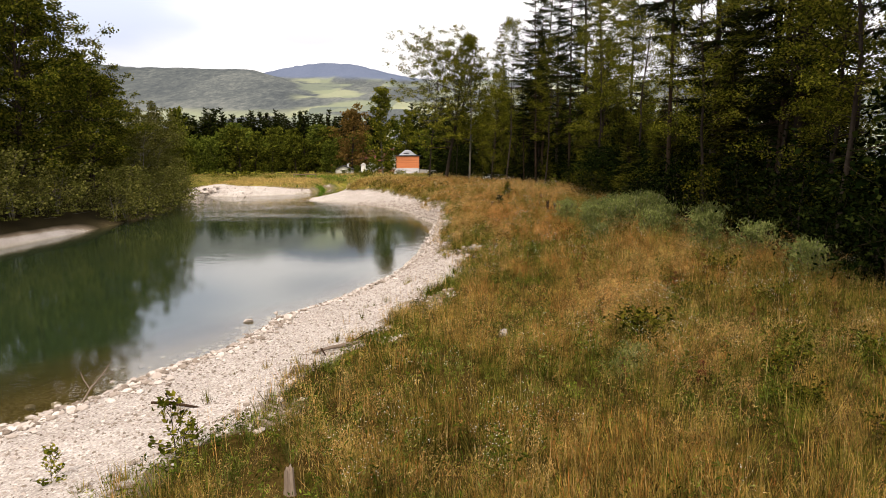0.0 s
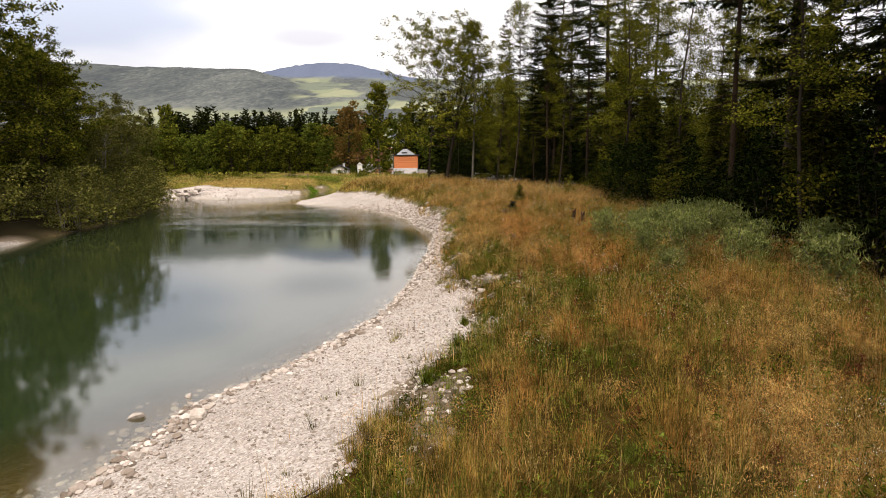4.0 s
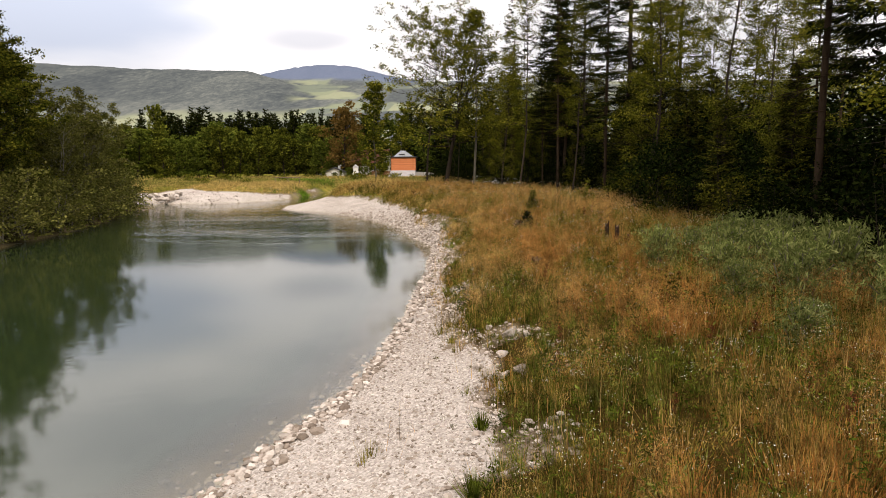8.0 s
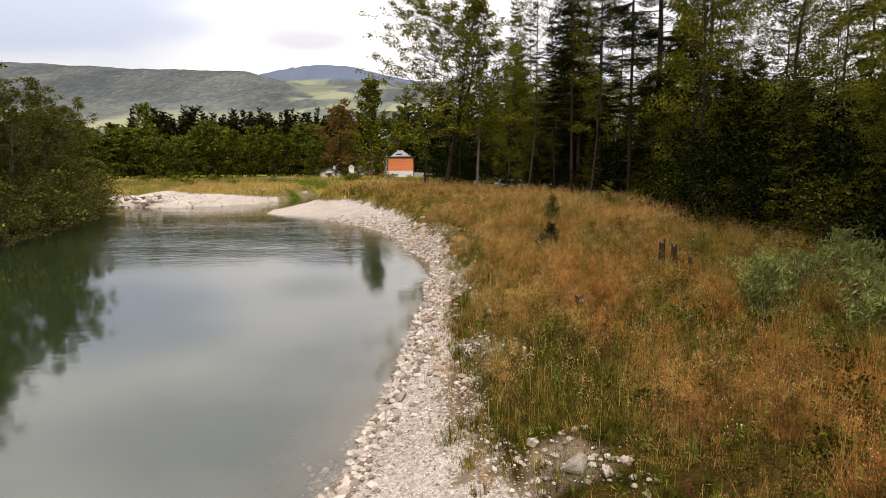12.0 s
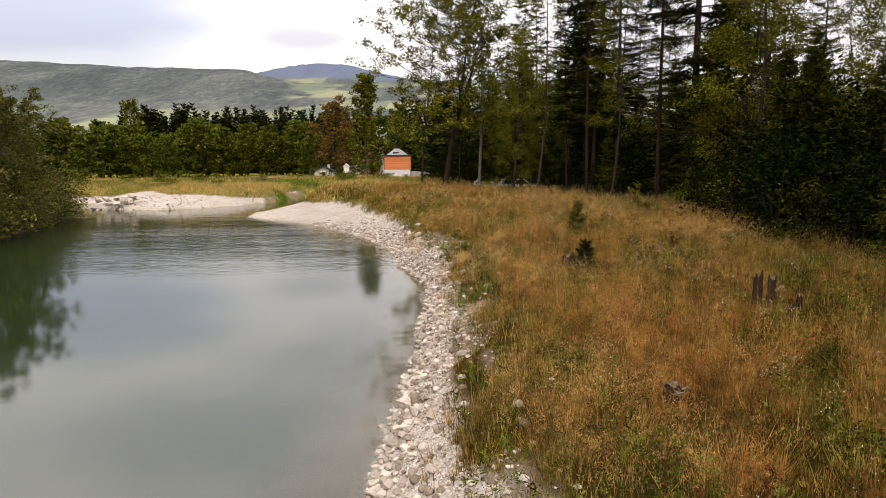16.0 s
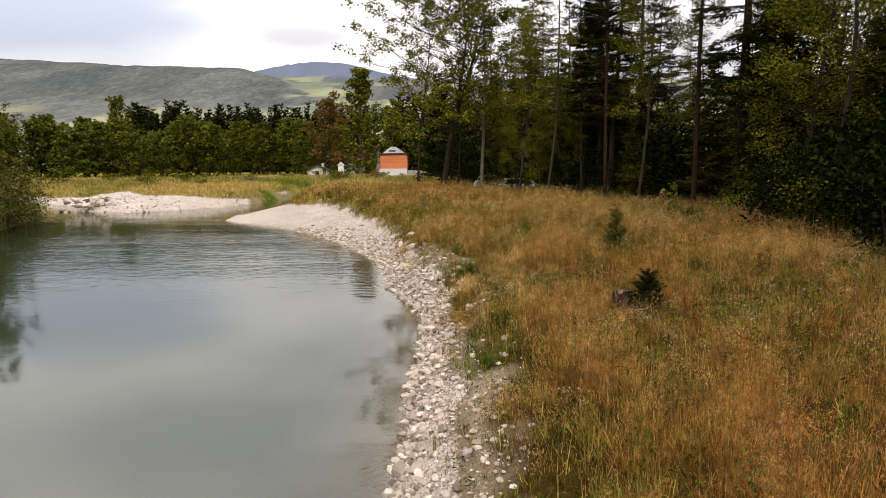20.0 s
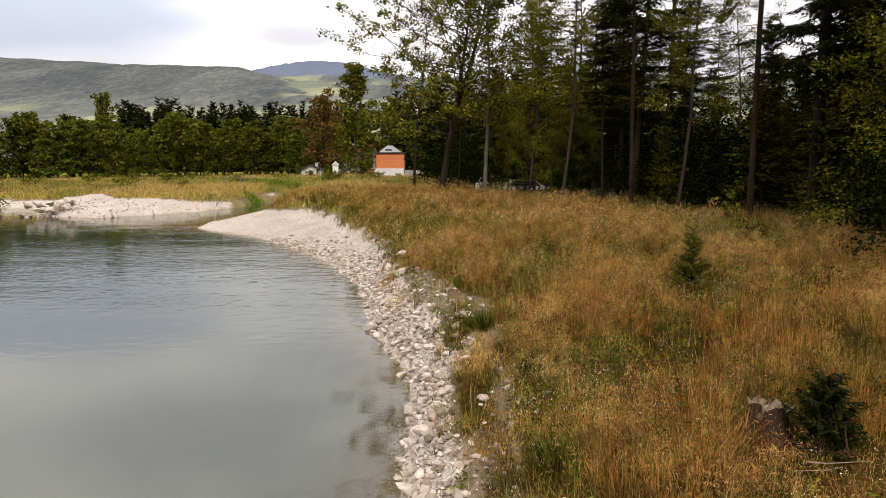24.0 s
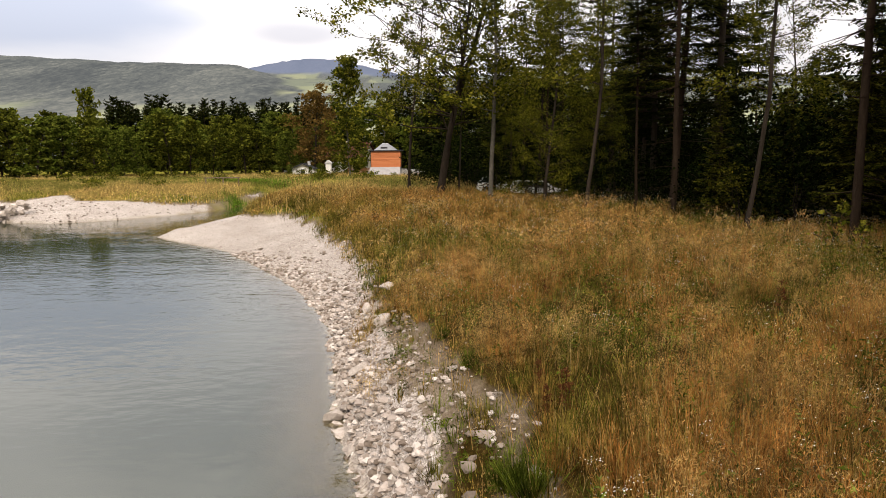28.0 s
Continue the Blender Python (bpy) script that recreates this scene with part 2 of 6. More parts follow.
def pebble_mat():
    m, n, l, b = mat_base("pebbles", 0.85)
    geo = n.new("ShaderNodeNewGeometry")
    tc = n.new("ShaderNodeTexCoord")
    nz = noise_node(n, l, 30, 3, 0.6, tc.outputs["Object"])
    r = ramp_node(n, [(0.0, (0.07, 0.053, 0.04)), (0.3, (0.19, 0.152, 0.122)), (0.65, (0.34, 0.29, 0.25)), (1.0, (0.56, 0.51, 0.46))])
    f = mix_node(n, l, 0.25, geo.outputs["Random Per Island"], nz.outputs["Color"])
    l.new(f, r.inputs["Fac"])
    l.new(r.outputs["Color"], b.inputs["Base Color"])
    return m


M["pebble"] = pebble_mat()


def ground_mat():
    """Soil with dry litter, gravel where the bank is bare, algae-brown stones under water."""
    m, n, l, b = mat_base("soil_and_gravel", 0.95)
    tc = n.new("ShaderNodeTexCoord")
    at = n.new("ShaderNodeAttribute")
    at.attribute_name = "gravel"
    bed = n.new("ShaderNodeAttribute")
    bed.attribute_name = "bed"
    wood = n.new("ShaderNodeAttribute")
    wood.attribute_name = "forest"
    co = tc.outputs["Object"]
    n1 = noise_node(n, l, 0.6, 5, 0.6, co)
    n2 = noise_node(n, l, 14, 5, 0.7, co)
    # soil and litter are darkened: shade under plants is in their colour
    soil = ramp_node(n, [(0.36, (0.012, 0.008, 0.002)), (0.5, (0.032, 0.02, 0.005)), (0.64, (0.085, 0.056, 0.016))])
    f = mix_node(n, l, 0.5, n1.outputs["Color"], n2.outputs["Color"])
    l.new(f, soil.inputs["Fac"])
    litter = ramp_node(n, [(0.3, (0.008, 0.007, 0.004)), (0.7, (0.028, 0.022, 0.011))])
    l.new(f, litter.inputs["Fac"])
    vor = n.new("ShaderNodeTexVoronoi")
    vor.inputs["Scale"].default_value = 34
    l.new(co, vor.inputs["Vector"])
    grav = ramp_node(n, [(0.25, (0.15, 0.125, 0.108)), (0.5, (0.32, 0.28, 0.245)), (0.75, (0.54, 0.49, 0.445))])
    gv = mix_node(n, l, 0.5, vor.outputs["Color"], n1.outputs["Color"])
    gv2 = mix_node(n, l, 0.3, gv, n2.outputs["Color"])
    l.new(gv2, grav.inputs["Fac"])
    bedc = ramp_node(n, [(0.25, (0.07, 0.05, 0.02)), (0.5, (0.15, 0.11, 0.05)), (0.75, (0.26, 0.21, 0.12))])
    l.new(gv, bedc.inputs["Fac"])
    far = n.new("ShaderNodeAttribute")
    far.attribute_name = "turf"
    turf = ramp_node(n, [(0.36, (0.045, 0.055, 0.006)), (0.5, (0.13, 0.12, 0.018)), (0.64, (0.2, 0.15, 0.035))])
    n3 = noise_node(n, l, 0.35, 6, 0.7, co)
    l.new(n3.outputs["Fac"], turf.inputs["Fac"])
    c = mix_node(n, l, far.outputs["Fac"], soil.outputs["Color"], turf.outputs["Color"])
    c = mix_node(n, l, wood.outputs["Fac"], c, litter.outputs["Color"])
    edge = n.new("ShaderNodeMath")
    edge.operation = "MULTIPLY_ADD"
    l.new(n2.outputs["Fac"], edge.inputs[0])
    edge.inputs[1].default_value = 0.9
    l.new(at.outputs["Fac"], edge.inputs[2])
    crisp = n.new("ShaderNodeMapRange")
    crisp.inputs["From Min"].default_value, crisp.inputs["From Max"].default_value = 0.92, 1.04
    l.new(edge.outputs["Value"], crisp.inputs["Value"])
    dirt = ramp_node(n, [(0.35, (0.07, 0.05, 0.03)), (0.5, (0.15, 0.115, 0.08)), (0.65, (0.24, 0.2, 0.155))])
    l.new(f, dirt.inputs["Fac"])
    bare = n.new("ShaderNodeMapRange")
    bare.inputs["From Min"].default_value, bare.inputs["From Max"].default_value = 0.12, 0.42
    l.new(at.outputs["Fac"], bare.inputs["Value"])
    c = mix_node(n, l, bare.outputs["Result"], c, dirt.outputs["Color"])
    c = mix_node(n, l, crisp.outputs["Result"], c, grav.outputs["Color"])
    c = mix_node(n, l, bed.outputs["Fac"], c, bedc.outputs["Color"])
    l.new(c, b.inputs["Base Color"])
    bp = n.new("ShaderNodeBump")
    bp.inputs["Strength"].default_value, bp.inputs["Distance"].default_value = 0.9, 0.04
    hm = mix_node(n, l, 0.5, vor.outputs["Distance"], n2.outputs["Color"])
    l.new(hm, bp.inputs["Height"])
    l.new(bp.outputs["Normal"], b.inputs["Normal"])
    return m


def valley_mat():
    """The far valley: woods and meadows, with distance haze put into colour and glow."""
    m, n, l, b = mat_base("far_valley", 1.0)
    tc = n.new("ShaderNodeTexCoord")
    co = tc.outputs["Object"]
    fld = n.new("ShaderNodeAttribute")
    fld.attribute_name = "field"
    blu = n.new("ShaderNodeAttribute")
    blu.attribute_name = "blue_haze"
    mp = n.new("ShaderNodeMapping")
    mp.inputs["Scale"].default_value = (1, 0.14, 1)
    l.new(co, mp.inputs["Vector"])
    big = noise_node(n, l, 0.004, 5, 0.6, mp.outputs["Vector"])
    small = noise_node(n, l, 0.07, 6, 0.75, mp.outputs["Vector"])
    f = mix_node(n, l, 0.55, big.outputs["Color"], small.outputs["Color"])
    woods = ramp_node(n, [(0.43, (0.016, 0.020, 0.018)), (0.5, (0.042, 0.047, 0.04)), (0.57, (0.092, 0.095, 0.078))])
    l.new(f, woods.inputs["Fac"])
    vor = n.new("ShaderNodeTexVoronoi")
    vor.inputs["Scale"].default_value = 0.006
    l.new(mp.outputs["Vector"], vor.inputs["Vector"])
    mead = ramp_node(n, [(0.15, (0.075, 0.088, 0.06)), (0.4, (0.15, 0.165, 0.085)), (0.6, (0.2, 0.205, 0.11)), (0.85, (0.1, 0.115, 0.07))])
    l.new(vor.outputs["Color"], mead.inputs["Fac"])
    c = mix_node(n, l, fld.outputs["Fac"], woods.outputs["Color"], mead.outputs["Color"])
    # blue haze of distance painted over the farthest ridge
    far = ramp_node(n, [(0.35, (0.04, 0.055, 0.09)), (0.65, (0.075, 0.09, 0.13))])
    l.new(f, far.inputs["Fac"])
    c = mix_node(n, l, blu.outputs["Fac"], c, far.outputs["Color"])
    l.new(c, b.inputs["Base Color"])
    # faint glow stands in for light scattered by the air between
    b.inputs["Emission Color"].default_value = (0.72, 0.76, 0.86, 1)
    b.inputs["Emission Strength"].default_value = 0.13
    return m


def water_mat():
    m, n, l, b = mat_base("river_water", 0.05)
    out = n["Material Output"]
    tc = n.new("ShaderNodeTexCoord")
    mp = n.new("ShaderNodeMapping")
    mp.inputs["Scale"].default_value = (1.0, 1.8, 1)
    l.new(tc.outputs["Object"], mp.inputs["Vector"])
    w1 = noise_node(n, l, 1.6, 3, 0.5, mp.outputs["Vector"])
    w2 = noise_node(n, l, 5.0, 2, 0.5, mp.outputs["Vector"])
    rip = n.new("ShaderNodeAttribute")
    rip.attribute_name = "ripple"
    hm = mix_node(n, l, 0.15, w1.outputs["Color"], w2.outputs["Color"])
    sc = n.new("ShaderNodeMath")
    sc.operation = "MULTIPLY"
    l.new(hm, sc.inputs[0])
    l.new(rip.outputs["Fac"], sc.inputs[1])
    bp = n.new("ShaderNodeBump")
    bp.inputs["Strength"].default_value, bp.inputs["Distance"].default_value = 0.5, 0.05
    l.new(sc.outputs["Value"], bp.inputs["Height"])
    gl = n.new("ShaderNodeBsdfGlossy")
    rmap = n.new("ShaderNodeMapRange")
    rmap.inputs["From Min"].default_value, rmap.inputs["From Max"].default_value = 0.3, 3.5
    rmap.inputs["To Min"].default_value, rmap.inputs["To Max"].default_value = 0.06, 0.1
    l.new(rip.outputs["Fac"], rmap.inputs["Value"])
    l.new(rmap.outputs["Result"], gl.inputs["Roughness"])
    gl.inputs["Color"].default_value = (0.97, 0.965, 0.965, 1)
    l.new(bp.outputs["Normal"], gl.inputs["Normal"])
    fr = n.new("ShaderNodeFresnel")
    fr.inputs["IOR"].default_value = 1.9
    l.new(bp.outputs["Normal"], fr.inputs["Normal"])
    df = n.new("ShaderNodeBsdfDiffuse")
    df.inputs["Color"].default_value = (0.012, 0.021, 0.008, 1)
    tp = n.new("ShaderNodeBsdfTransparent")
    tp.inputs["Color"].default_value = (0.8, 0.78, 0.6, 1)
    body = n.new("ShaderNodeMixShader")
    clr = n.new("ShaderNodeAttribute")          # clear over the shallows, murky over the deep
    clr.attribute_name = "clarity"
    l.new(clr.outputs["Fac"], body.inputs["Fac"])
    l.new(df.outputs["BSDF"], body.inputs[1])
    l.new(tp.outputs["BSDF"], body.inputs[2])
    mx = n.new("ShaderNodeMixShader")
    l.new(fr.outputs["Fac"], mx.inputs["Fac"])
    l.new(body.outputs["Shader"], mx.inputs[1])
    l.new(gl.outputs["BSDF"], mx.inputs[2])
    l.new(mx.outputs["Shader"], out.inputs["Surface"])
    return m


M["ground"], M["valley"], M["water"] = ground_mat(), valley_mat(), water_mat()
M["boards"] = surface("larch_boards", [(0.3, (0.3, 0.085, 0.028)), (0.5, (0.4, 0.13, 0.048)), (0.7, (0.47, 0.19, 0.085))], 2, 18, 0.6, 0.3, 0.01, (0.2, 1, 4), per_object=0.12)
M["roof_dark"] = surface("dark_roofing", [(0.3, (0.012, 0.012, 0.014)), (0.7, (0.04, 0.04, 0.045))], 2, 15, 0.7)
M["roof_grey"] = surface("grey_sheet_roof", [(0.3, (0.1, 0.103, 0.108)), (0.7, (0.2, 0.203, 0.21))], 1, 12, 0.8, 0.2)
M["roof_red"] = surface("red_roof_tiles", [(0.3, (0.05, 0.022, 0.017)), (0.7, (0.12, 0.05, 0.036))], 1.5, 14, 0.85, 0.5)
M["plaster"] = surface("white_plaster", [(0.3, (0.42, 0.4, 0.37)), (0.7, (0.6, 0.585, 0.555))], 1, 20, 0.9, 0.2)
M["glass_dark"] = surface("window_glass", [(0.3, (0.02, 0.025, 0.03)), (0.7, (0.05, 0.055, 0.06))], 1, 5, 0.1, 0.0)
M["concrete"] = surface("pale_concrete", [(0.3, (0.17, 0.16, 0.15)), (0.5, (0.25, 0.235, 0.225)), (0.7, (0.33, 0.315, 0.3))], 1.5, 12, 0.9, 0.4)
M["paint_white"] = surface("white_paint", [(0.3, (0.66, 0.66, 0.64)), (0.7, (0.8, 0.8, 0.79))], 1, 9, 0.4, 0.1)
M["rubber"] = surface("black_rubber", [(0.3, (0.012, 0.012, 0.012)), (0.7, (0.03, 0.03, 0.03))], 3, 20, 0.8)


# ---- geometry helpers ----
rng = np.random.default_rng(7)
ICO_V = np.array([(-1, 1.618, 0), (1, 1.618, 0), (-1, -1.618, 0), (1, -1.618, 0), (0, -1, 1.618), (0, 1, 1.618), (0, -1, -1.618), (0, 1, -1.618), (1.618, 0, -1), (1.618, 0, 1), (-1.618, 0, -1), (-1.618, 0, 1)]) / 1.902
ICO_F = np.array([(0, 11, 5), (0, 5, 1), (0, 1, 7), (0, 7, 10), (0, 10, 11), (1, 5, 9), (5, 11, 4), (11, 10, 2), (10, 7, 6), (7, 1, 8), (3, 9, 4), (3, 4, 2), (3, 2, 6), (3, 6, 8), (3, 8, 9), (4, 9, 5), (2, 4, 11), (6, 2, 10), (8, 6, 7), (9, 8, 1)])


class Soup:
    """Collects triangles and turns them into one mesh."""

    def __init__(self):
        self.v, self.f, self.t, self.count = [], [], [], 0

    def add(self, v, f, tone=None):
        v = np.asarray(v, float).reshape(-1, 3)
        self.v.append(v)
        self.f.append(np.asarray(f, int).reshape(-1, 3) + self.count)
        if tone is not None:
            self.t.append(np.asarray(tone, float).ravel())
        self.count += len(v)

    def mesh(self, name, mat, smooth=False):
        v, f = np.concatenate(self.v), np.concatenate(self.f)
        me = bpy.data.meshes.new(name)
        me.vertices.add(len(v))
        me.vertices.foreach_set("co", v.astype(np.float32).ravel())
        me.loops.add(f.size)
        me.loops.foreach_set("vertex_index", f.astype(np.int32).ravel())
        me.polygons.add(len(f))
        me.polygons.foreach_set("loop_start", np.arange(0, f.size, 3, dtype=np.int32))
        me.polygons.foreach_set("use_smooth", np.full(len(f), smooth))
        if self.t:
            at = me.attributes.new("tone", "FLOAT", "POINT")
            at.data.foreach_set("value", np.concatenate(self.t).astype(np.float32))
        me.materials.append(mat)
        me.update(calc_edges=True)
        return me


def thing(name, loc=(0, 0, 0), label="", category="", group="", kind="", turn=0.0, scale=1.0):
    ob = new(name)
    ob.matrix_basis = place(loc, turn, scale)
    return tagged(ob, label, category, group, kind)


def place(loc, turn=0.0, scale=1.0):
    s = scale if isinstance(scale, tuple) else (scale, scale, scale)
    return Matrix.LocRotScale(loc, Euler((0, 0, turn)), s)


def piece(name, me, parent, label="", kind=""):
    ob = new(name, me)
    ob.parent = parent
    return tagged(ob, label, kind=kind)


def part(name, bm, material, parent, label=""):
    me = bpy.data.meshes.new(name)
    bm.to_mesh(me)
    bm.free()
    me.materials.append(material)
    return piece(name, me, parent, label)


def box(cx, cy, cz, sx, sy, sz, bevel=0.0):
    bm = bmesh.new()
    bmesh.ops.create_cube(bm, size=1, matrix=Matrix.LocRotScale((cx, cy, cz), None, (sx, sy, sz)))
    if bevel:
        bmesh.ops.bevel(bm, geom=bm.edges[:], offset=bevel, segments=1, affect="EDGES")
    return bm


def prism(profile, depth, axis="y"):
    """A closed outline in x, z pulled along y about its middle."""
    bm = bmesh.new()
    a = [bm.verts.new((x, -depth / 2, z)) for x, z in profile]
    b = [bm.verts.new((x, depth / 2, z)) for x, z in profile]
    bm.faces.new(a)
    bm.faces.new(b[::-1])
    for i in range(len(a)):
        j = (i + 1) % len(a)
        bm.faces.new((a[j], a[i], b[i], b[j]))
    bmesh.ops.recalc_face_normals(bm, faces=bm.faces[:])
    return bm


def tube(points, radii, sides=6):
    p = np.asarray(points, float)
    r = np.asarray(radii, float)
    n = len(p)
    d = np.gradient(p, axis=0)
    d /= np.linalg.norm(d, axis=1)[:, None] + 1e-9
    ref = np.where(np.abs(d[:, 2:3]) > 0.9, np.array([[1.0, 0, 0]]), np.array([[0, 0, 1.0]]))
    u = np.cross(d, ref)
    u /= np.linalg.norm(u, axis=1)[:, None] + 1e-9
    w = np.cross(d, u)
    a = np.arange(sides) * 2 * math.pi / sides
    v = p[:, None] + r[:, None, None] * (np.cos(a)[None, :, None] * u[:, None] + np.sin(a)[None, :, None] * w[:, None])
    f = []
    for i in range(n - 1):
        for k in range(sides):
            k2 = (k + 1) % sides
            q = (i * sides + k, i * sides + k2, (i + 1) * sides + k2, (i + 1) * sides + k)
            f += [(q[0], q[2], q[1]), (q[0], q[3], q[2])]
    return v.reshape(-1, 3), f


def leaves(soup, centres, size, aspect=0.55, up=0.5, tone=None, r=None, droop=0.0):
    """Pointed leaf shapes of two folded triangles round the given centres."""
    r = r or rng
    c = np.asarray(centres, float)
    n = len(c)
    if n == 0:
        return
    s = size * r.uniform(0.6, 1.35, n)
    a = r.uniform(0, 2 * math.pi, n)
    el = r.normal(-0.15 - droop, 0.5, n)
    d = np.stack([np.cos(a) * np.cos(el), np.sin(a) * np.cos(el), np.sin(el)], 1)
    nrm = r.normal(0, 1, (n, 3)) * (1 - up) + np.array([0, 0, 1.0]) * up
    side = np.cross(d, nrm)
    side /= np.linalg.norm(side, axis=1)[:, None] + 1e-9
    d, side = d * s[:, None], side * (s * aspect)[:, None] * 0.5
    v = np.stack([c - d * 0.5, c + side, c + d * 0.5, c - side], 1)
    k = np.arange(n)[:, None] * 4
    f = np.concatenate([k + np.array([[0, 1, 2]]), k + np.array([[0, 2, 3]])])
    soup.add(v, f, None if tone is None else np.repeat(tone, 4))


def vnoise(x, y, scale, seed):
    """Smooth value noise over the plan, 0 to 1."""
    g = np.random.default_rng(seed).uniform(0, 1, (64, 64))
    u, v = np.asarray(x) / scale + 1000, np.asarray(y) / scale + 1000
    i, j = np.floor(u).astype(int), np.floor(v).astype(int)
    a, b = u - i, v - j
    a, b = a * a * (3 - 2 * a), b * b * (3 - 2 * b)
    i, j = i % 64, j % 64
    i2, j2 = (i + 1) % 64, (j + 1) % 64
    return (g[i, j] * (1 - a) + g[i2, j] * a) * (1 - b) + (g[i, j2] * (1 - a) + g[i2, j2] * a) * b


def smooth(x, a, b):
    t = np.clip((np.asarray(x, float) - a) / (b - a), 0, 1)
    return t * t * (3 - 2 * t)


# ---- the lie of the land ----
EAST_SHORE = [(-14.5, -40), (-13.5, -10), (-11.5, 0), (-9.4, 4), (-7.9, 6.7), (-6.7, 8.9), (-6.2, 9.8), (-5.6, 11.3), (-4.6, 13.5), (-4.3, 15.8), (-3.3, 17.4), (-2.5, 19.4), (-1.75, 21.5), (-1.2, 24.6), (-0.95, 27.5),
              (-0.74, 31), (-0.5, 33.2), (-0.5, 35), (-0.3, 39.3), (-0.5, 41.4), (-1.22, 43.5), (-1.8, 46.5), (-2.2, 48.8), (-2.8, 51), (-3.7, 53.5), (-5.2, 56.5), (-7.8, 60.8), (-10, 64), (-12.5, 66.3)]
INLET = [(-15.0, 68.8), (-15.1, 72), (-14.7, 76), (-14.3, 81.5), (-13.4, 87.5), (-12.5, 93), (-11.5, 100), (-10.5, 106), (-12, 110), (-16, 108), (-18.3, 102), (-17.9, 94), (-18.1, 87), (-19.9, 83.5)]
BAR_SHORE = [(-21.4, 81.5), (-22.8, 79), (-25.5, 77.5), (-28, 77.8), (-31.8, 79.6), (-33, 83), (-36, 87), (-42, 89.6), (-46.5, 91), (-60, 93), (-120, 98)]
WEST_SHORE = [(-120, 86), (-60, 86), (-45, 85), (-39, 83), (-34.5, 79.5), (-32, 75), (-29.5, 69), (-27.3, 63), (-25.8, 58), (-24.6, 53), (-23.5, 48.5), (-22.9, 44), (-22.3, 40), (-22.1, 34), (-22, 30), (-22.5, 20), (-23, 10), (-25, 0), (-27, -40)]
WATER = np.array(EAST_SHORE + INLET + BAR_SHORE + WEST_SHORE, float)
GW_Y, GW_W = (0, 8, 11.5, 14.5, 18.7, 20.7, 22.8, 26, 29, 32, 36, 41, 45, 49, 52, 56.5, 62, 68, 73, 78, 83, 100), (4.5, 4.0, 3.5, 3.7, 3.1, 2.6, 1.85, 1.05, 0.78, 0.66, 0.44, 0.42, 0.6, 0.75, 1.0, 1.6, 2.8, 4.4, 3.6, 2.6, 1.0, 0.6)
TOP_Y, TOP_Z = (0, 10, 21, 31, 41, 52, 67, 83, 125, 155, 300), (1.0, 1.0, 1.35, 1.55, 1.65, 1.8, 2.05, 1.95, 1.6, 1.35, 2.4)


def trail(x, y, e):
    """1 on the trodden stony strip a step behind the bank."""
    w = (vnoise(x, y, 1.4, 29) - 0.5) * 0.7
    return smooth(e + w, 0.6, 0.75) * (1 - smooth(e + w, 0.85, 1.05)) * smooth(y, 27, 30) * (1 - smooth(y, 45, 48)) * smooth(vnoise(x, y, 0.8, 30), 0.2, 0.45)


def shore_distance(x, y):
    """Metres to the water's edge, negative over the water."""
    x, y = np.asarray(x, float), np.asarray(y, float)
    best = np.full(x.shape, 1e9)
    inside = np.zeros(x.shape, bool)
    for (ax, ay), (bx, by) in zip(WATER, np.roll(WATER, -1, 0)):
        dx, dy = bx - ax, by - ay
        t = np.clip(((x - ax) * dx + (y - ay) * dy) / (dx * dx + dy * dy), 0, 1)
        best = np.minimum(best, (x - ax - t * dx) ** 2 + (y - ay - t * dy) ** 2)
        if ay != by:
            inside ^= ((ay > y) != (by > y)) & (x < (y - ay) / (by - ay) * dx + ax)
    return np.where(inside, -1, 1) * np.sqrt(best)


def west_bank(x, y):
    return (x < -17.5) & (y < np.interp(-x, (17, 25, 32, 36, 42, 60), (58, 66, 77, 84, 87.3, 89.5)))


def zones(x, y):
    """Gravel width, its crest height and the height of the land behind, by the bank that one stands on."""
    west = west_bank(x, y)
    bar = (~west) & (x < -14.8) & (y > 70)
    gw = np.interp(y, GW_Y, GW_W)
    gw = np.where(west, np.interp(y, (32, 41), (0.5, 0.3)), gw)
    gw = np.where(bar, np.interp(x, (-36, -32.5, -27, -24, -21.5, -19), (1.2, 4.6, 4.8, 3.4, 1.0, 0.2)), gw)
    zg = np.where(west, 0.4, np.where(bar, np.interp(x, (-36, -32, -25, -20), (0.5, 1.2, 1.2, 0.3)), np.interp(y, (0, 12, 23, 46, 60, 69, 83), (0.6, 0.6, 0.72, 0.8, 0.75, 0.9, 0.5))))
    zt = np.interp(y, TOP_Y, TOP_Z)
    zt = np.where(west, 1.5, np.where(bar, np.interp(y, (78, 92, 125, 155), (1.4, 1.6, 1.6, 1.35)), zt))
    return gw, zg, zt


